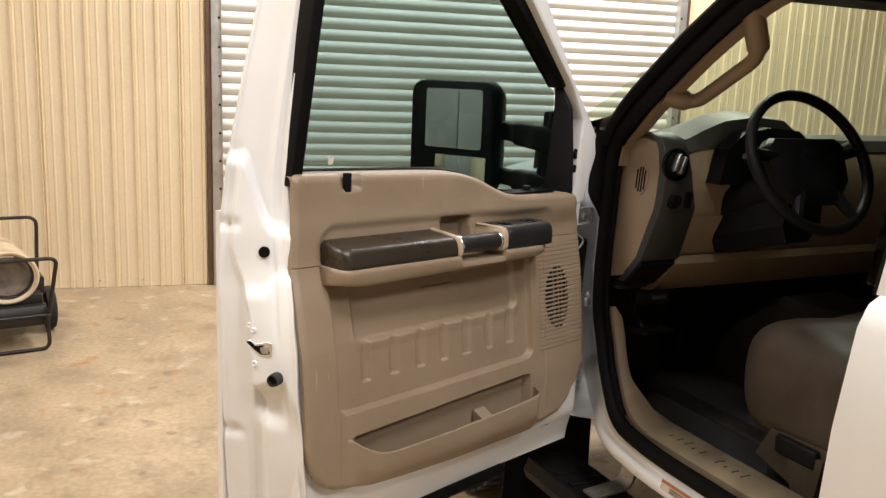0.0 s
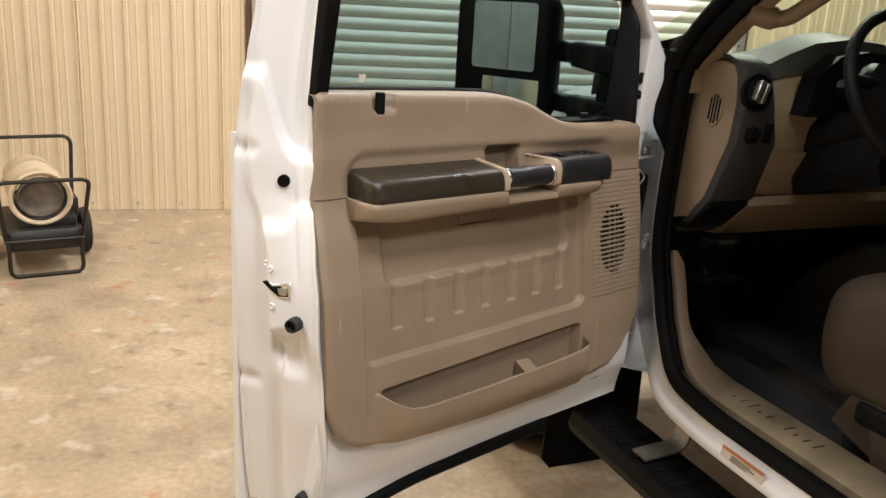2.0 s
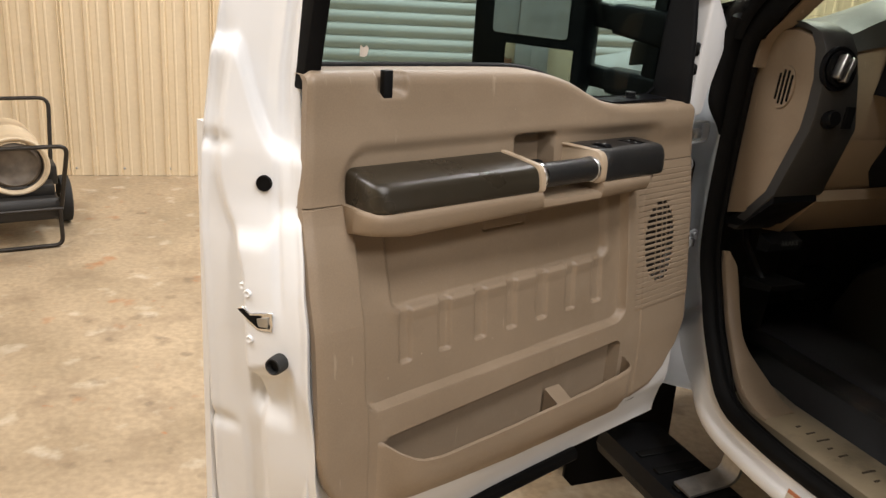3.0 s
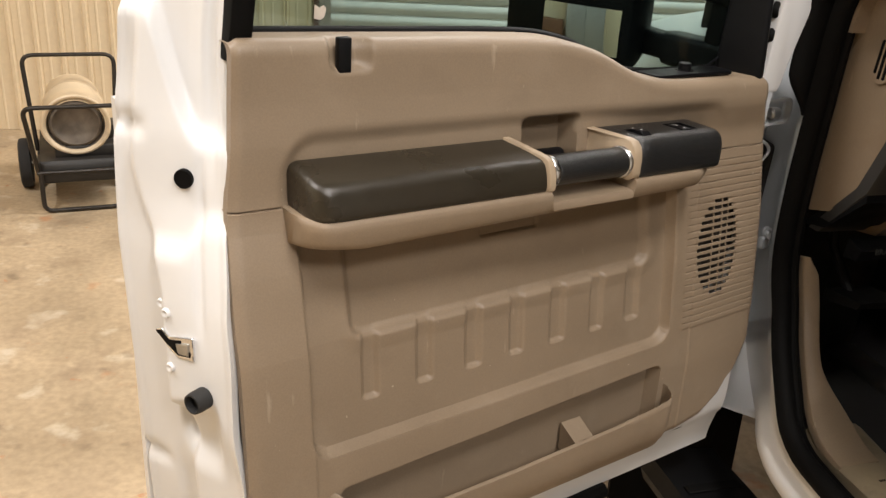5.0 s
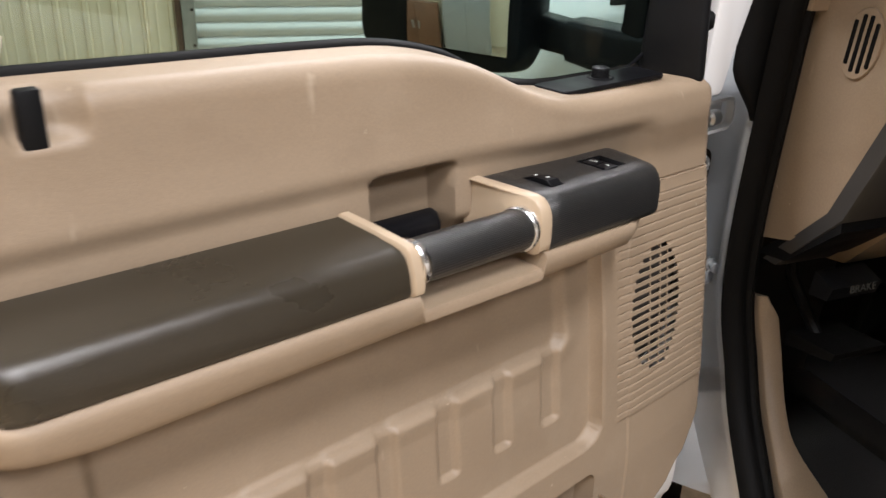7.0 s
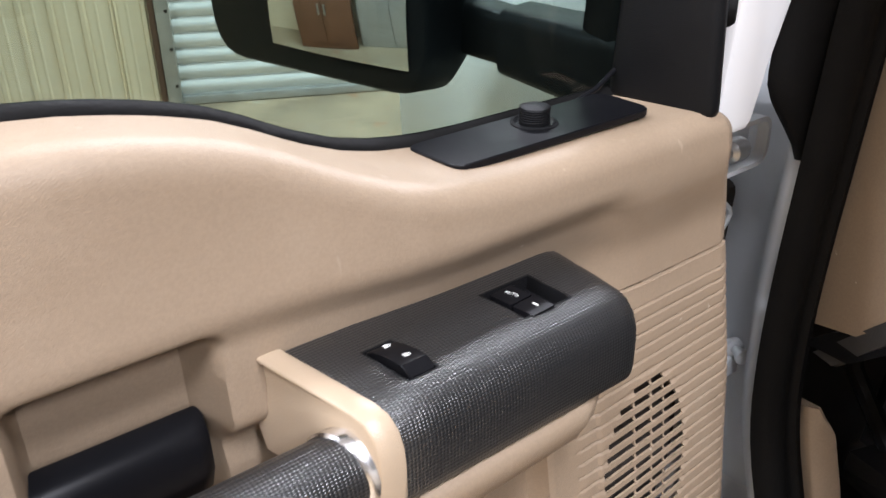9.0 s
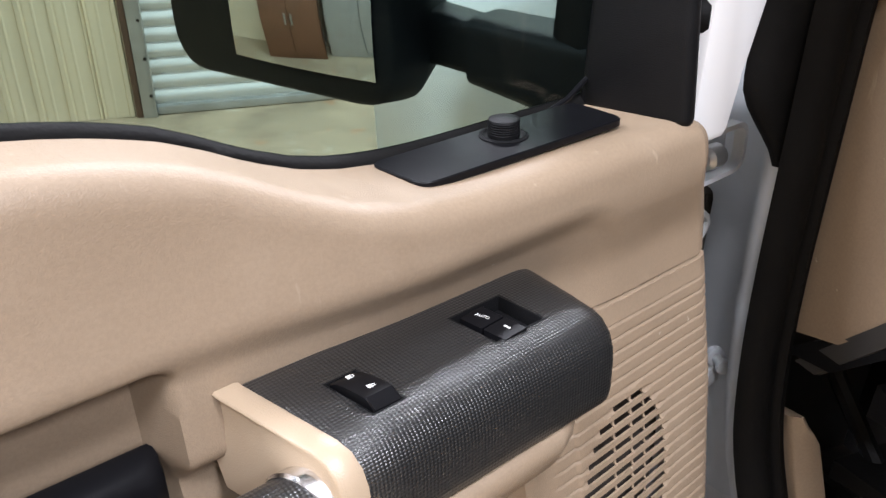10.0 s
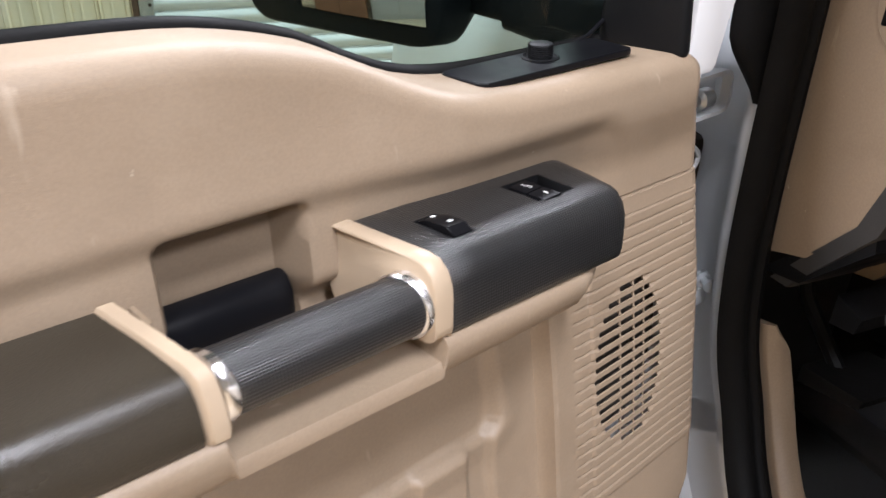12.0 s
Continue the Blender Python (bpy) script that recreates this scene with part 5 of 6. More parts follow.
# dark control panel with the lamp knob
rings = []
for y, z, x0, x1 in ((-0.005, 0.985, 0.112, 0.220), (-0.055, 1.045, 0.108, 0.240), (-0.102, 1.10, 0.106, 0.244), (-0.150, 1.255, 0.106, 0.232), (-0.152, 1.30, 0.106, 0.216), (-0.150, 1.36, 0.106, 0.200), (-0.134, 1.42, 0.106, 0.190), (-0.112, 1.452, 0.106, 0.186), (-0.06, 1.468, 0.106, 0.182)):
    o = 0.010
    rings.append([Vector((x0, y + 0.02, z)), Vector((x0, y - o + 0.003, z)), Vector((x0 + 0.004, y - o, z)), Vector((x1 - 0.004, y - o, z)), Vector((x1, y - o + 0.003, z)), Vector((x1, y + 0.02, z))])
ctl = part("lamp_panel", loft(rings), DASH_GREY, dash, "dark grey lamp switch panel", smooth=50)
kn = pose(0.140, -0.156, 1.383, 0, 0, 0) @ pose(0, 0, 0, 80, 0, 0)
part("knob_bezel", lathe([(0.046, -0.006), (0.046, 0.003), (0.043, 0.005), (0.038, 0.003)], kn, 32), GLOSS_BLACK, ctl, "glossy black knob bezel")
part("lamp_knob", lathe([(0.037, 0.0), (0.036, 0.008), (0.031, 0.010), (0.029, 0.004), (0.0, 0.004)], kn, 28, False), BLACK, ctl)
for dx in (-0.010, 0.010):
    bm = box((dx - 0.0065, -0.026, 0.0), (dx + 0.0065, 0.026, 0.024), 0.004, 3)
    bmesh.ops.transform(bm, matrix=kn @ pose(0, 0, 0, 0, 0, -22), verts=bm.verts[:])
    part("knob_blade", bm, STEEL, ctl, "satin silver knob blade")
kn2 = pose(0.146, -0.162, 1.280, 0, 0, 0) @ pose(0, 0, 0, 75, 0, 0)
part("dimmer_knob", lathe([(0.022, -0.004), (0.022, 0.003), (0.016, 0.006), (0.015, 0.016), (0, 0.017)], kn2, 24, False), BLACK, ctl)
part("dimmer_switch", box((0.184, -0.167, 1.258), (0.208, -0.14, 1.306), 0.002), BLACK, ctl)
# instrument cluster, hooded
part("dial_binnacle", loft([[Vector((x, y, z)) for x, z in ((0.262, 1.33), (0.62, 1.33), (0.60, 1.44), (0.53, 1.484), (0.42, 1.492), (0.33, 1.478), (0.274, 1.43))] for y in (-0.205, -0.15)]), GLOSS_BLACK, dash, "black instrument cluster")
# lower column shroud and knee panel
part("column_shroud", loft([[Vector((x, y, z)) for x, z in ((0.345, 1.18 + d), (0.37, 1.13 + d), (0.45, 1.13 + d), (0.485, 1.18 + d), (0.46, 1.34 + d), (0.36, 1.34 + d))] for y, d in ((-0.38, 0.06), (-0.12, -0.02))]), BLACK, dash, smooth=30)
part("knee_panel", loft([[Vector((x, y, z)) for y, z in ((-0.06, 1.055), (-0.125, 1.155), (-0.150, 1.23), (-0.11, 1.22), (-0.03, 1.06))] for x in (0.22, 0.30, 0.56, 0.66)]), TAN, dash)
part("lower_dash_edge", loft([[Vector((x, y, z)) for y, z in ((0.03, 0.990), (-0.03, 1.000), (-0.110, 1.080), (-0.105, 1.10), (0.0, 1.02))] for x in (0.110, 0.13, 0.232)]), BLACK, dash, "dark lower dash edge")
part("lower_dash_panel", loft([[Vector((x, y, z)) for y, z in ((0.03, 0.967), (-0.03, 0.977), (-0.108, 1.077), (-0.103, 1.102), (0.0, 1.012))] for x in (0.233, 0.30, 0.9, 1.7)]), TAN, dash)
# brake release handle with its word
rel = part("brake_release", loft([[Vector((x, y, z)) for y, z in ((-0.050, 0.945), (-0.085, 0.950), (-0.090, 0.972), (-0.050, 0.985))] for x in (0.155, 0.16, 0.245, 0.25)]), BLACK, truck, "black brake release handle")
letters("BRAKE", 0.017, Matrix.Translation((0.200, -0.0895, 0.962)) @ pose(0, 0, 0, 80, 0, 0), PRINT_SHADED, rel)
part("brake_pedal", loft([[Vector((x, y, z)) for y, z in ((-0.03, 0.84), (-0.12, 0.86), (-0.125, 0.875), (-0.03, 0.865))] for x in (0.16, 0.165, 0.255, 0.26)]), RUBBER, truck, "black parking brake pedal")
part("brake_pedal_arm", tube([(0.20, -0.05, 0.86), (0.20, 0.03, 0.93), (0.20, 0.06, 1.02)], 0.010, 8), BLACK, truck)
part("foot_pedal", box((0.52, 0.12, 0.70), (0.60, 0.15, 0.80), 0.006), RUBBER, truck)

part("centre_console", loft([[Vector((x, y, z)) for x, z in ((0.76, 0.50), (0.76, top - 0.03), (0.785, top), (1.02, top), (1.045, top - 0.03), (1.045, 0.50))] for y, top in ((0.20, 0.66), (0.155, 0.775), (0.0, 0.905), (-0.04, 0.920), (-0.90, 0.925))]), DASH_GREY, truck, "grey plastic centre console", smooth=30)

# steering wheel
SW = pose(0.335, -0.44, 1.420, 0, 0, 0) @ pose(0, 0, 0, 58, 0, 0)
wheel = part("steering_wheel", tube([SW @ Vector((0.195 * math.cos(a), 0.195 * math.sin(a), 0)) for a in np.linspace(0, 2 * math.pi, 49)[:-1]], 0.0145, 12, True), BLACK, truck, "black steering wheel", smooth=80)
hub = [(-0.122, 0.040), (-0.10, 0.062), (0.10, 0.062), (0.122, 0.040), (0.105, -0.050), (0.060, -0.098), (-0.060, -0.098), (-0.105, -0.050)]
part("wheel_hub", loft([[SW @ Vector((x * s, y * s, z)) for x, y in hub] for s, z in ((0.9, -0.05), (1.15, -0.03), (1.15, -0.008), (1.06, 0.002), (0.7, 0.006))]), BLACK, wheel, smooth=40)
part("hub_badge", lathe([(0.020, 0.0), (0.020, 0.003), (0.017, 0.004), (0, 0.0045)], SW @ pose(0, 0.02, 0.006) @ Matrix.Diagonal((1.3, 0.6, 1, 1)), 24, False), BLACK, wheel)
for x0, y0, x1, y1, mat in ((-0.11, 0.020, -0.188, 0.030, BLACK), (0.11, 0.020, 0.188, 0.030, BLACK), (-0.055, -0.08, -0.10, -0.160, BLACK), (0.055, -0.08, 0.10, -0.160, BLACK)):
    part("spoke", tube([SW @ Vector((x0, y0, -0.012)), SW @ Vector((x1, y1, -0.002))], [0.017, 0.012], 8), mat, wheel)
part("indicator_stalk", tube([(0.31, -0.30, 1.36), (0.225, -0.325, 1.425)], [0.006, 0.012], 8), BLACK, truck, "black column stalk")
part("column_lever", tube([(0.44, -0.30, 1.38), (0.56, -0.36, 1.46)], [0.008, 0.010], 8), STEEL, truck)
part("column", tube([(0.385, -0.43, 1.39), (0.385, -0.10, 1.25)], 0.05, 14), BLACK, truck)

# outside: wing, bonnet, step, flap, wheel, rear door
def wing_rings(side):
    rings = []
    for y, zb, dz, ins in ((0.095, 0.52, 0, 0), (0.25, 0.55, 0, 0), (0.32, 0.75, 0.01, 0.002), (0.45, 0.90, 0.03, 0.010), (0.70, 0.96, 0.07, 0.035), (0.95, 0.88, 0.11, 0.075), (1.08, 0.62, 0.13, 0.105), (1.22, 0.60, 0.16, 0.145), (1.30, 0.62, 0.22, 0.190)):
        top = 0.06 if y > 0.3 else -0.01
        ring = [(-0.075 + ins, zb), (-0.095 + ins, 0.95), (-0.085 + ins, 1.18 - dz), (-0.04 + ins, 1.30 - dz), (top + ins, 1.345 - dz), (top + ins, zb)]
        rings.append([Vector((x if side else 1.80 - x, y, z)) for x, z in ring])
    return rings if side else rings[2:]


part("wing", loft(wing_rings(True)), WHITE, truck, "white front wing", smooth=50)
part("bonnet", loft([[Vector((0.9 + (x - 0.9) * f, y, z + h)) for x, z in ((0.05, 1.30), (0.10, 1.350), (0.35, 1.405), (0.9, 1.44), (1.45, 1.405), (1.70, 1.350), (1.75, 1.30))] for y, h, f in ((0.40, -0.02, 1.0), (0.7, -0.07, 0.96), (1.0, -0.12, 0.90), (1.26, -0.17, 0.82), (1.33, -0.26, 0.80))], True, True), WHITE, truck, "white bonnet", smooth=50)
part("wiper_cowl", box((0.05, 0.36, 1.30), (1.72, 0.46, 1.372), 0.01), BLACK, truck)
step = part("running_board", loft([[Vector((x, y, z)) for x, z in ((-0.105, 0.345), (-0.115, 0.375), (-0.10, 0.410), (-0.01, 0.415), (0.060, 0.405), (0.060, 0.35))] for y in (0.05, 0.03, -0.4, -1.2, -2.4)]), BLACK, truck, "black running board", smooth=40)
for k in range(16):
    part("tread_rib", box((-0.085, -0.10 - 0.075 * k, 0.411), (0.04, -0.075 - 0.075 * k, 0.4185), 0.002, 1), RUBBER, step)
bracket_path = rounded([Vector((-0.08, 0, 0.425)), Vector((0.050, 0, 0.440)), Vector((0.062, 0, 0.560))], 0.035, 6)
rings = []
for i, p in enumerate(bracket_path):
    t = (bracket_path[min(i + 1, len(bracket_path) - 1)] - bracket_path[max(i - 1, 0)]).normalized()
    n = Vector((t.z, 0, -t.x)) * 0.004
    rings.append([p + n + Vector((0, -0.285, 0)), p + n + Vector((0, -0.225, 0)), p - n + Vector((0, -0.225, 0)), p - n + Vector((0, -0.285, 0))])
part("step_bracket", loft(rings), STEEL, truck, "bare steel step bracket", smooth=50)
part("frame_rail", box((0.42, -3.9, 0.42), (0.50, 1.30, 0.58), 0.01), TANK, truck)
part("inner_arch", box((0.12, 0.20, 0.45), (0.5, 0.30, 1.1), 0.01), TANK, truck)
part("mud_flap", loft([[Vector((x, y, z)) for x, z in ((-0.075, 0.56), (0.26, 0.56), (0.27, 0.13), (0.235, 0.105), (-0.05, 0.105), (-0.08, 0.14))] for y in (0.235, 0.243)]), RUBBER, truck, "black rubber mud flap")
tm = pose(0.085, 0.74, 0.405, 0, 90, 0)
road_wheel = part("front_wheel", lathe([(0.23, -0.125), (0.36, -0.135), (0.39, -0.120), (0.403, -0.09), (0.405, 0.0), (0.403, 0.09), (0.39, 0.120), (0.36, 0.135), (0.23, 0.125)], tm, 48), TYRE, truck, "black tyre on the front wheel")
for k in range(44):
    a = 2 * math.pi * k / 44
    for s0, s1 in ((-0.115, -0.055), (-0.045, 0.045), (0.055, 0.115)):
        bm = box((0.400, -0.019, s0), (0.411, 0.019, s1))
        bmesh.ops.transform(bm, matrix=tm @ pose(0, 0, 0, 0, 0, math.degrees(a) + (4 if s0 < -0.05 else 0)), verts=bm.verts[:])
        part("tread_block", bm, TYRE, road_wheel, smooth=0)
part("rim", lathe([(0.0, -0.05), (0.10, -0.06), (0.20, -0.09), (0.235, -0.128), (0.225, -0.13), (0.21, -0.08)], tm, 32, False), STEEL, road_wheel)
# rear door beside the driver, shut
rd = [[Vector((x, y, z)) for x, z in ((-0.030, 0.55), (-0.068, 0.70), (-0.082, 0.95), (-0.075, 1.16), (-0.058, 1.205), (-0.030, 1.222), (0.0, 1.226), (0.05, 1.226), (0.06, 0.55))] for y in (-0.985, -0.992, -1.4, -1.95)]
part("rear_door_skin", loft(rd), WHITE, truck, "white rear door, shut", smooth=45)
part("rear_window_seal", loft([[Vector((x, y, z)) for x, z in ((-0.020, 1.215), (-0.016, 1.245), (0.01, 1.25), (0.02, 1.215))] for y in (-0.96, -1.95)]), RUBBER, truck)
part("rear_door_pillar", loft([[Vector((x, y + d, z)) for x, d in ((-0.020, 0.0), (0.03, 0.0), (0.03, -0.10), (-0.012, -0.10))] for y, z in ((-0.96, 1.22), (-0.975, 1.5), (-1.005, 1.92))]), BLACK, truck, "black rear window frame")
part("rear_frame_skin", loft([[Vector((x, y + d, z)) for x, d in ((-0.030, -0.016), (-0.022, -0.014), (-0.022, -0.11), (-0.030, -0.11))] for y, z in ((-0.96, 1.22), (-0.975, 1.5), (-1.005, 1.92))]), WHITE, truck, "white painted rear door frame")
part("centre_pillar_trim", box((0.05, -1.02, 0.6), (0.16, -0.93, 1.9), 0.02), TAN, truck)

# the rest of the truck, closing it over and behind the cab
part("roof_skin", loft([[Vector((x, y, z + c)) for x, z in ((0.03, 1.94), (0.03, 1.985), (0.10, 2.025), (0.5, 2.045), (1.3, 2.045), (1.70, 2.025), (1.77, 1.985), (1.77, 1.94))] for y, c in ((-0.46, -0.09), (-0.56, -0.03), (-0.8, 0.0), (-1.8, 0.0), (-1.98, -0.03))]), WHITE, truck, "white roof", smooth=50)
part("cab_rear_panel", box((0.0, -2.0, 0.55), (1.80, -1.96, 1.30), 0.01), WHITE, truck)
part("rear_window", box((0.10, -1.995, 1.32), (1.70, -1.985, 1.90), 0.002), GLASS_DARK, truck)
for x0, x1 in ((0.0, 0.10), (1.70, 1.80)):
    part("rear_pillar", box((x0, -2.0, 1.28), (x1, -1.90, 1.96), 0.015), WHITE, truck)
part("far_body_side", box((1.79, -1.98, 0.55), (1.86, 0.35, 1.30), 0.03, 3), WHITE, truck)
part("far_wing", loft(wing_rings(False)), WHITE, truck, smooth=50)
for x0, x1 in ((-0.06, 0.04), (1.76, 1.86)):
    part("bed_side", box((x0, -4.0, 0.62), (x1, -2.06, 1.28), 0.03, 3), WHITE, truck)
part("bed_floor", box((0.03, -3.98, 0.80), (1.77, -2.06, 0.86), 0.01), WHITE, truck)
part("bed_front", box((0.03, -2.12, 0.80), (1.77, -2.06, 1.28), 0.01), WHITE, truck)
part("tailgate", box((0.03, -4.02, 0.70), (1.77, -3.95, 1.28), 0.02, 3), WHITE, truck)
part("front_bumper", box((0.10, 1.29, 0.45), (1.70, 1.42, 0.75), 0.04, 3), STEEL, truck)
part("far_frame_rail", box((1.30, -3.9, 0.42), (1.38, 1.30, 0.58), 0.01), TANK, truck)
for wx, wy in ((1.715, 0.74), (0.085, -3.05), (1.715, -3.05)):
    wheel_copy = new("road_wheel", road_wheel.data)
    wheel_copy.parent = truck
    wheel_copy.location = (wx - 0.085, wy - 0.74, 0)
for wy in (0.74, -3.05):
    part("axle", tube([(0.10, wy, 0.405), (1.70, wy, 0.405)], 0.05, 10), TANK, truck)

# ---- driver's seat ----
RAKE = 0.0
seat = thing("driver_seat", TRUCK_M @ pose(0.20, -1.17, 0.565), "brown leather driver's seat in the dark cab", "car seat")
def cushion_ring(y, top, low, half, power=4.2):
    """A rounded, slightly sagging cross-section of the cushion."""
    c, h = (top + low) / 2, (top - low) / 2
    ring = []
    for k in range(28):
        a = 2 * math.pi * k / 28
        x = half * math.copysign(abs(math.cos(a)) ** (2 / power), math.cos(a))
        z = h * math.copysign(abs(math.sin(a)) ** (2 / power), math.sin(a))
        if z > 0:
            z -= 0.02 * math.cos(x / half * math.pi / 2) ** 2 + 0.003 * math.sin(y * 37 + x * 21)
        ring.append(Vector((0.27 + x + 0.002 * math.sin(z * 40 + y * 15), y, c + z)))
    return ring


cush = [cushion_ring(0.0, 0.39, 0.12, 0.26), cushion_ring(0.06, 0.40, 0.12, 0.27)] + [cushion_ring(y, 0.40 + 0.045 * y / 0.6, 0.11, 0.272) for y in steps(0.12, 0.60, 0.04)]
cush += [cushion_ring(0.64 + 0.105 * math.sin(a), 0.375 + 0.07 * math.cos(a), 0.20 - 0.09 * math.cos(a), 0.225 + 0.047 * math.cos(a), 4.2) for a in steps(0.15, 1.45, 0.16)]
part("cushion", loft(cush), LEATHER, seat, "brown leather cushion", smooth=80)
part("seat_back", loft([[Vector((x, y + b, z)) for x, b in ((0.02, 0.0), (0.05, 0.10), (0.27, 0.08), (0.49, 0.10), (0.52, 0.0), (0.27, -0.06))] for y, z in ((0.02, 0.30), (-0.05, 0.6), (-0.14, 0.95), (-0.16, 1.0))]), LEATHER, seat, smooth=60)
part("side_shield", loft([[Vector((x, y, z)) for y, z in ((0.05, 0.06), (0.5, 0.05), (0.64, 0.09), (0.60, 0.17), (0.05, 0.20))] for x in (-0.005, 0.02)]), LEATHER, seat)
part("seat_control", box((-0.024, 0.44, 0.125), (0.0, 0.57, 0.175), 0.010, 3), BLACK, seat, "black seat control")
part("seat_rail", box((0.06, 0.02, 0.0), (0.48, 0.66, 0.13), 0.01), TANK, seat)
part("skirt_flap", loft([[Vector((x, y, z)) for y, z in ((0.42, 0.16), (0.53, 0.15), (0.50, 0.03), (0.44, 0.02))] for x in (-0.02, -0.008)]), LEATHER, seat)

# ---- kerosene heater by the wall ----
heater = thing("forced_air_heater", pose(1.02, 4.72, 0, 0, 0, -4) @ Matrix.Diagonal((1.09, 1.09, 1.01, 1)), "beige barrel heater on a wheeled black pipe frame", "heater")
BZ, BR = 0.405, 0.135
bmat = Matrix.Translation((0, 0.10, BZ)) @ pose(0, 0, 0, -90, 0, 0)
barrel = part("barrel", lathe([(BR - 0.012, 0.0), (BR + 0.004, -0.012), (BR + 0.008, 0.0), (BR + 0.006, 0.02), (BR, 0.03), (BR, 0.30), (BR + 0.004, 0.305), (BR - 0.006, 0.32), (BR - 0.008, 0.56), (BR - 0.03, 0.58)], bmat, 40, False), HEATER_PAINT, heater, "beige enamel barrel, scorched near its mouth", smooth=40)
part("inner_tube", lathe([(BR - 0.013, -0.002), (BR - 0.020, 0.03), (BR - 0.020, 0.10)], bmat, 36, False), SOOT, barrel)
part("flame_cone", lathe([(BR - 0.022, 0.012), (BR - 0.026, 0.004), (0.100, 0.0), (0.090, 0.02), (0.06, 0.035), (0.0, 0.04)], bmat, 36, False), SOOT, barrel, "sooty steel flame disc")
part("mouth_rim", tube([bmat @ Vector(((BR + 0.004) * math.cos(a), (BR + 0.004) * math.sin(a), -0.006)) for a in np.linspace(0, 2 * math.pi, 41)[:-1]], 0.009, 8, True), HEATER_PAINT, barrel)
for sx in (-1, 1):
    part("barrel_seam", box((sx * BR - 0.006, 0.14, BZ - 0.006), (sx * BR + 0.006, 0.60, BZ + 0.006), 0.002), HEATER_PAINT, barrel)
part("tank", loft([[Vector((x, y, z)) for x, z in ((-0.165 + i, 0.135 + i), (0.165 - i, 0.135 + i), (0.172 - i, 0.19), (0.165 - i, 0.245 - i), (-0.165 + i, 0.245 - i), (-0.172 + i, 0.19))] for y, i in ((0.03, 0.02), (0.045, 0.0), (0.60, 0.0), (0.615, 0.02))]), TANK, heater, "black fuel tank", smooth=40)
part("tank_flange", box((-0.180, 0.022, 0.183), (0.180, 0.625, 0.192), 0.002), TANK, heater)
part("burner_cover", box((-0.10, 0.10, 0.24), (0.16, 0.50, 0.30), 0.01), TANK, heater)
part("control_box", box((0.125, 0.20, 0.27), (0.185, 0.34, 0.37), 0.006), TANK, heater)
part("front_leg_frame", tube(rounded([Vector((-0.165, 0.02, 0.20)), Vector((-0.165, 0.0, 0.012)), Vector((0.165, 0.0, 0.012)), Vector((0.165, 0.02, 0.20))], 0.04, 4), 0.0105, 10), PIPE, heater, "dark pipe leg frame")
part("front_handle", tube(rounded([Vector((-0.172, 0.03, 0.19)), Vector((-0.205, -0.075, 0.535)), Vector((0.205, -0.075, 0.535)), Vector((0.172, 0.03, 0.19))], 0.045, 5), 0.0105, 10), PIPE, heater, "dark pipe handle")
part("rear_handle", tube(rounded([Vector((-0.178, 0.42, 0.19)), Vector((-0.205, 0.50, 0.665)), Vector((0.205, 0.50, 0.665)), Vector((0.178, 0.42, 0.19))], 0.055, 5), 0.0105, 10), PIPE, heater, "dark pipe handle")
part("cross_bar", tube([(-0.178, 0.018, 0.198), (0.178, 0.018, 0.198)], 0.009, 8), PIPE, heater)
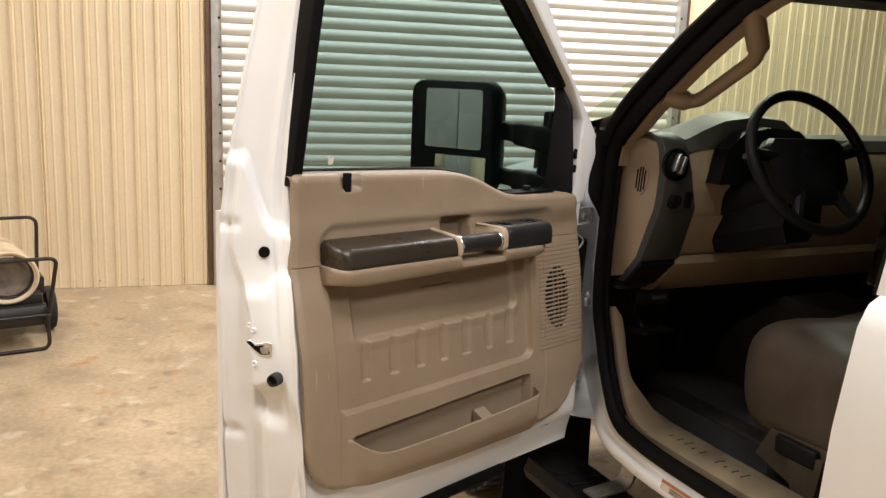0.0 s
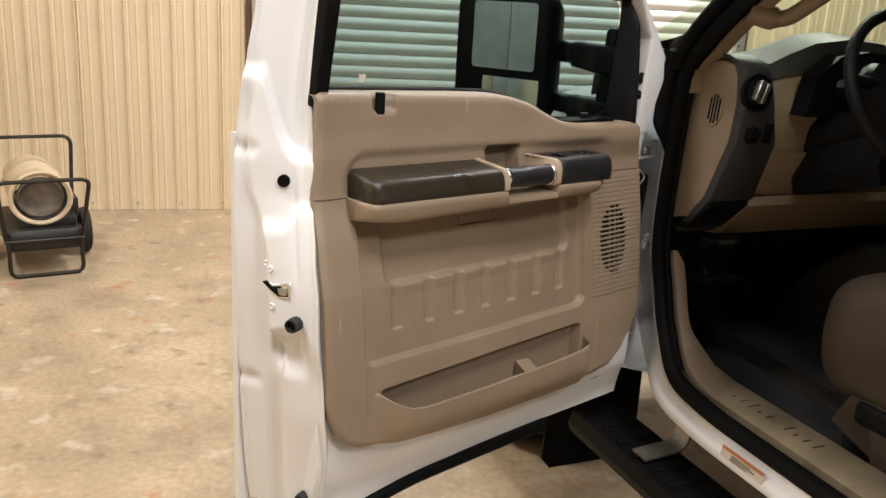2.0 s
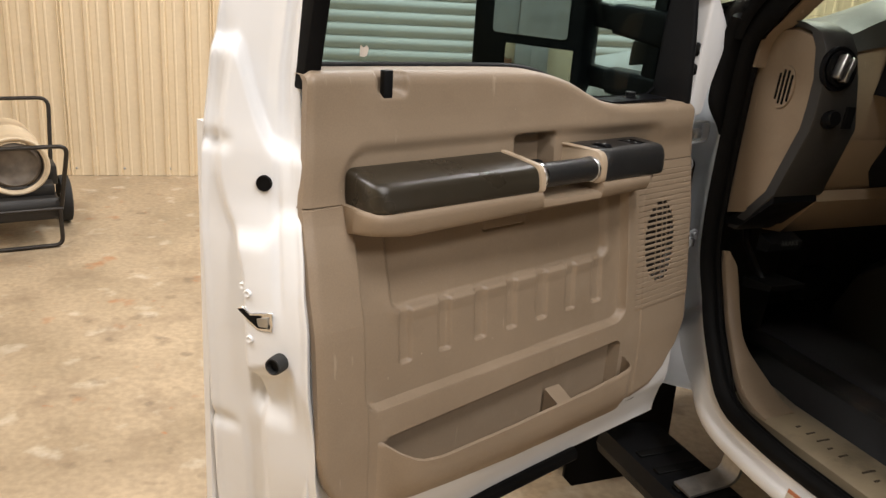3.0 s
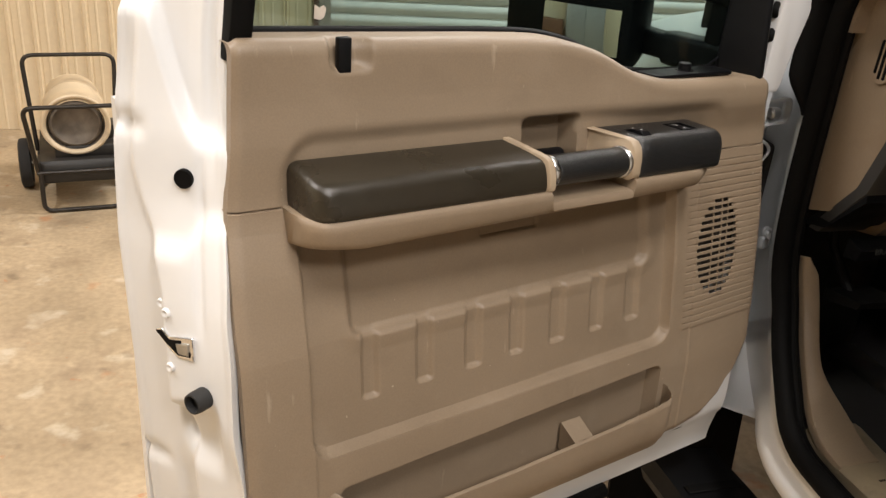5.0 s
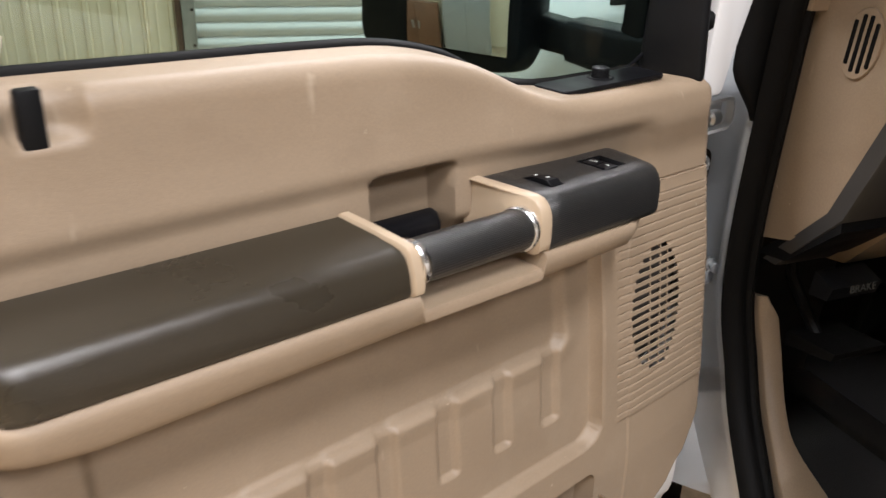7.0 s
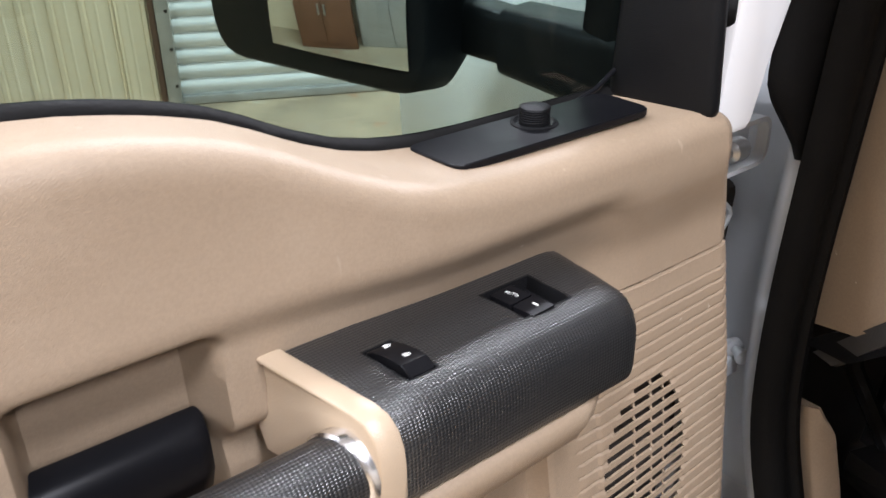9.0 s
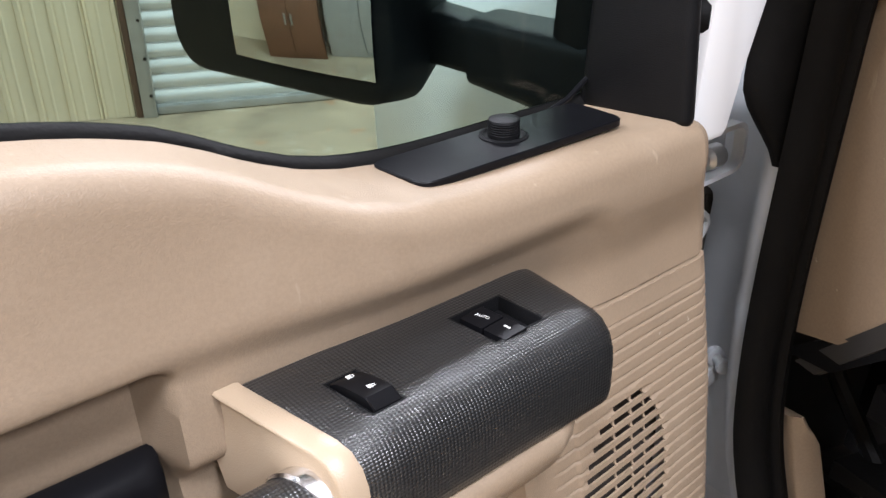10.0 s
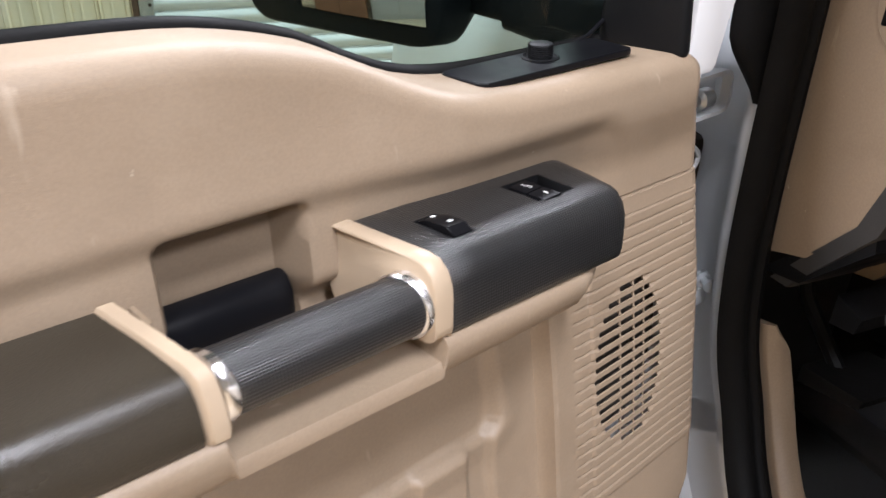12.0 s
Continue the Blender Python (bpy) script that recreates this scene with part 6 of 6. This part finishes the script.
for sx in (-1, 1):
    wm = pose(sx * 0.235, 0.42, 0.128, 0, 90, 0)
    w = part("wheel", lathe([(0.06, -0.018), (0.105, -0.028), (0.124, -0.022), (0.128, 0.0), (0.124, 0.022), (0.105, 0.028), (0.06, 0.018)], wm, 32), TYRE, heater, "worn rubber wheel")
    part("wheel_hub", lathe([(0.0, -0.02), (0.062, -0.016), (0.062, 0.016), (0.0, 0.02)], wm, 24, False), GALV, w)
part("axle", tube([(-0.25, 0.42, 0.128), (0.25, 0.42, 0.128)], 0.009, 8), STEEL, heater)
part("rear_stand", tube(rounded([Vector((-0.12, 0.58, 0.14)), Vector((-0.12, 0.59, 0.012)), Vector((0.12, 0.59, 0.012)), Vector((0.12, 0.58, 0.14))], 0.03, 4), 0.009, 8), PIPE, heater)

# ---- small things ----
cord = thing("extension_cord", pose(0.26, 5.36, 0.0), "orange extension cord heaped on the concrete", "cord")
rnd = random.Random(4)
pts = []
for k in range(90):
    a = k * 0.42
    r = 0.13 + 0.03 * math.sin(k * 0.9) + rnd.uniform(-0.012, 0.012)
    pts.append(Vector((r * math.cos(a), r * 0.7 * math.sin(a), 0.006 + 0.006 * (k // 15) + rnd.uniform(0, 0.003))))
part("cord_loop", tube(pts, 0.005, 6), ORANGE, cord, smooth=80)

# cupboard by the west wall, seen only in the mirror
cab = thing("storage_cabinet", WALL_M @ pose(-3.02, -3.45, 0, 0, 0, 90), "low brown wooden storage cabinet against the wall", "cabinet")
part("body", box((-0.46, 0.02, 0.0), (0.46, 0.5, 0.95), 0.01), WOOD_BROWN, cab)
for x0, x1 in ((-0.45, -0.004), (0.004, 0.45)):
    d = part("door", box((x0, 0.0, 0.06), (x1, 0.02, 0.92), 0.004), WOOD_BROWN, cab)
    part("handle", box((x1 - 0.06 if x0 < 0 else x0 + 0.03, -0.025, 0.45), (x1 - 0.03 if x0 < 0 else x0 + 0.06, 0.0, 0.6), 0.004), STEEL, d)
# Added block, no known object: gives the door mirror something grey to reflect.
locker = thing("mirror_grey_block", WALL_M @ pose(-3.20, -4.46, 0, 0, 0, 90), "added tall grey steel block that greys the mirror's reflection", "locker")
part("body", box((-0.48, 0.02, 0.0), (0.48, 0.46, 1.95), 0.01), GALV, locker)
for x0, x1 in ((-0.47, -0.004), (0.004, 0.47)):
    part("door", box((x0, 0.0, 0.06), (x1, 0.02, 1.92), 0.004), GALV, locker)
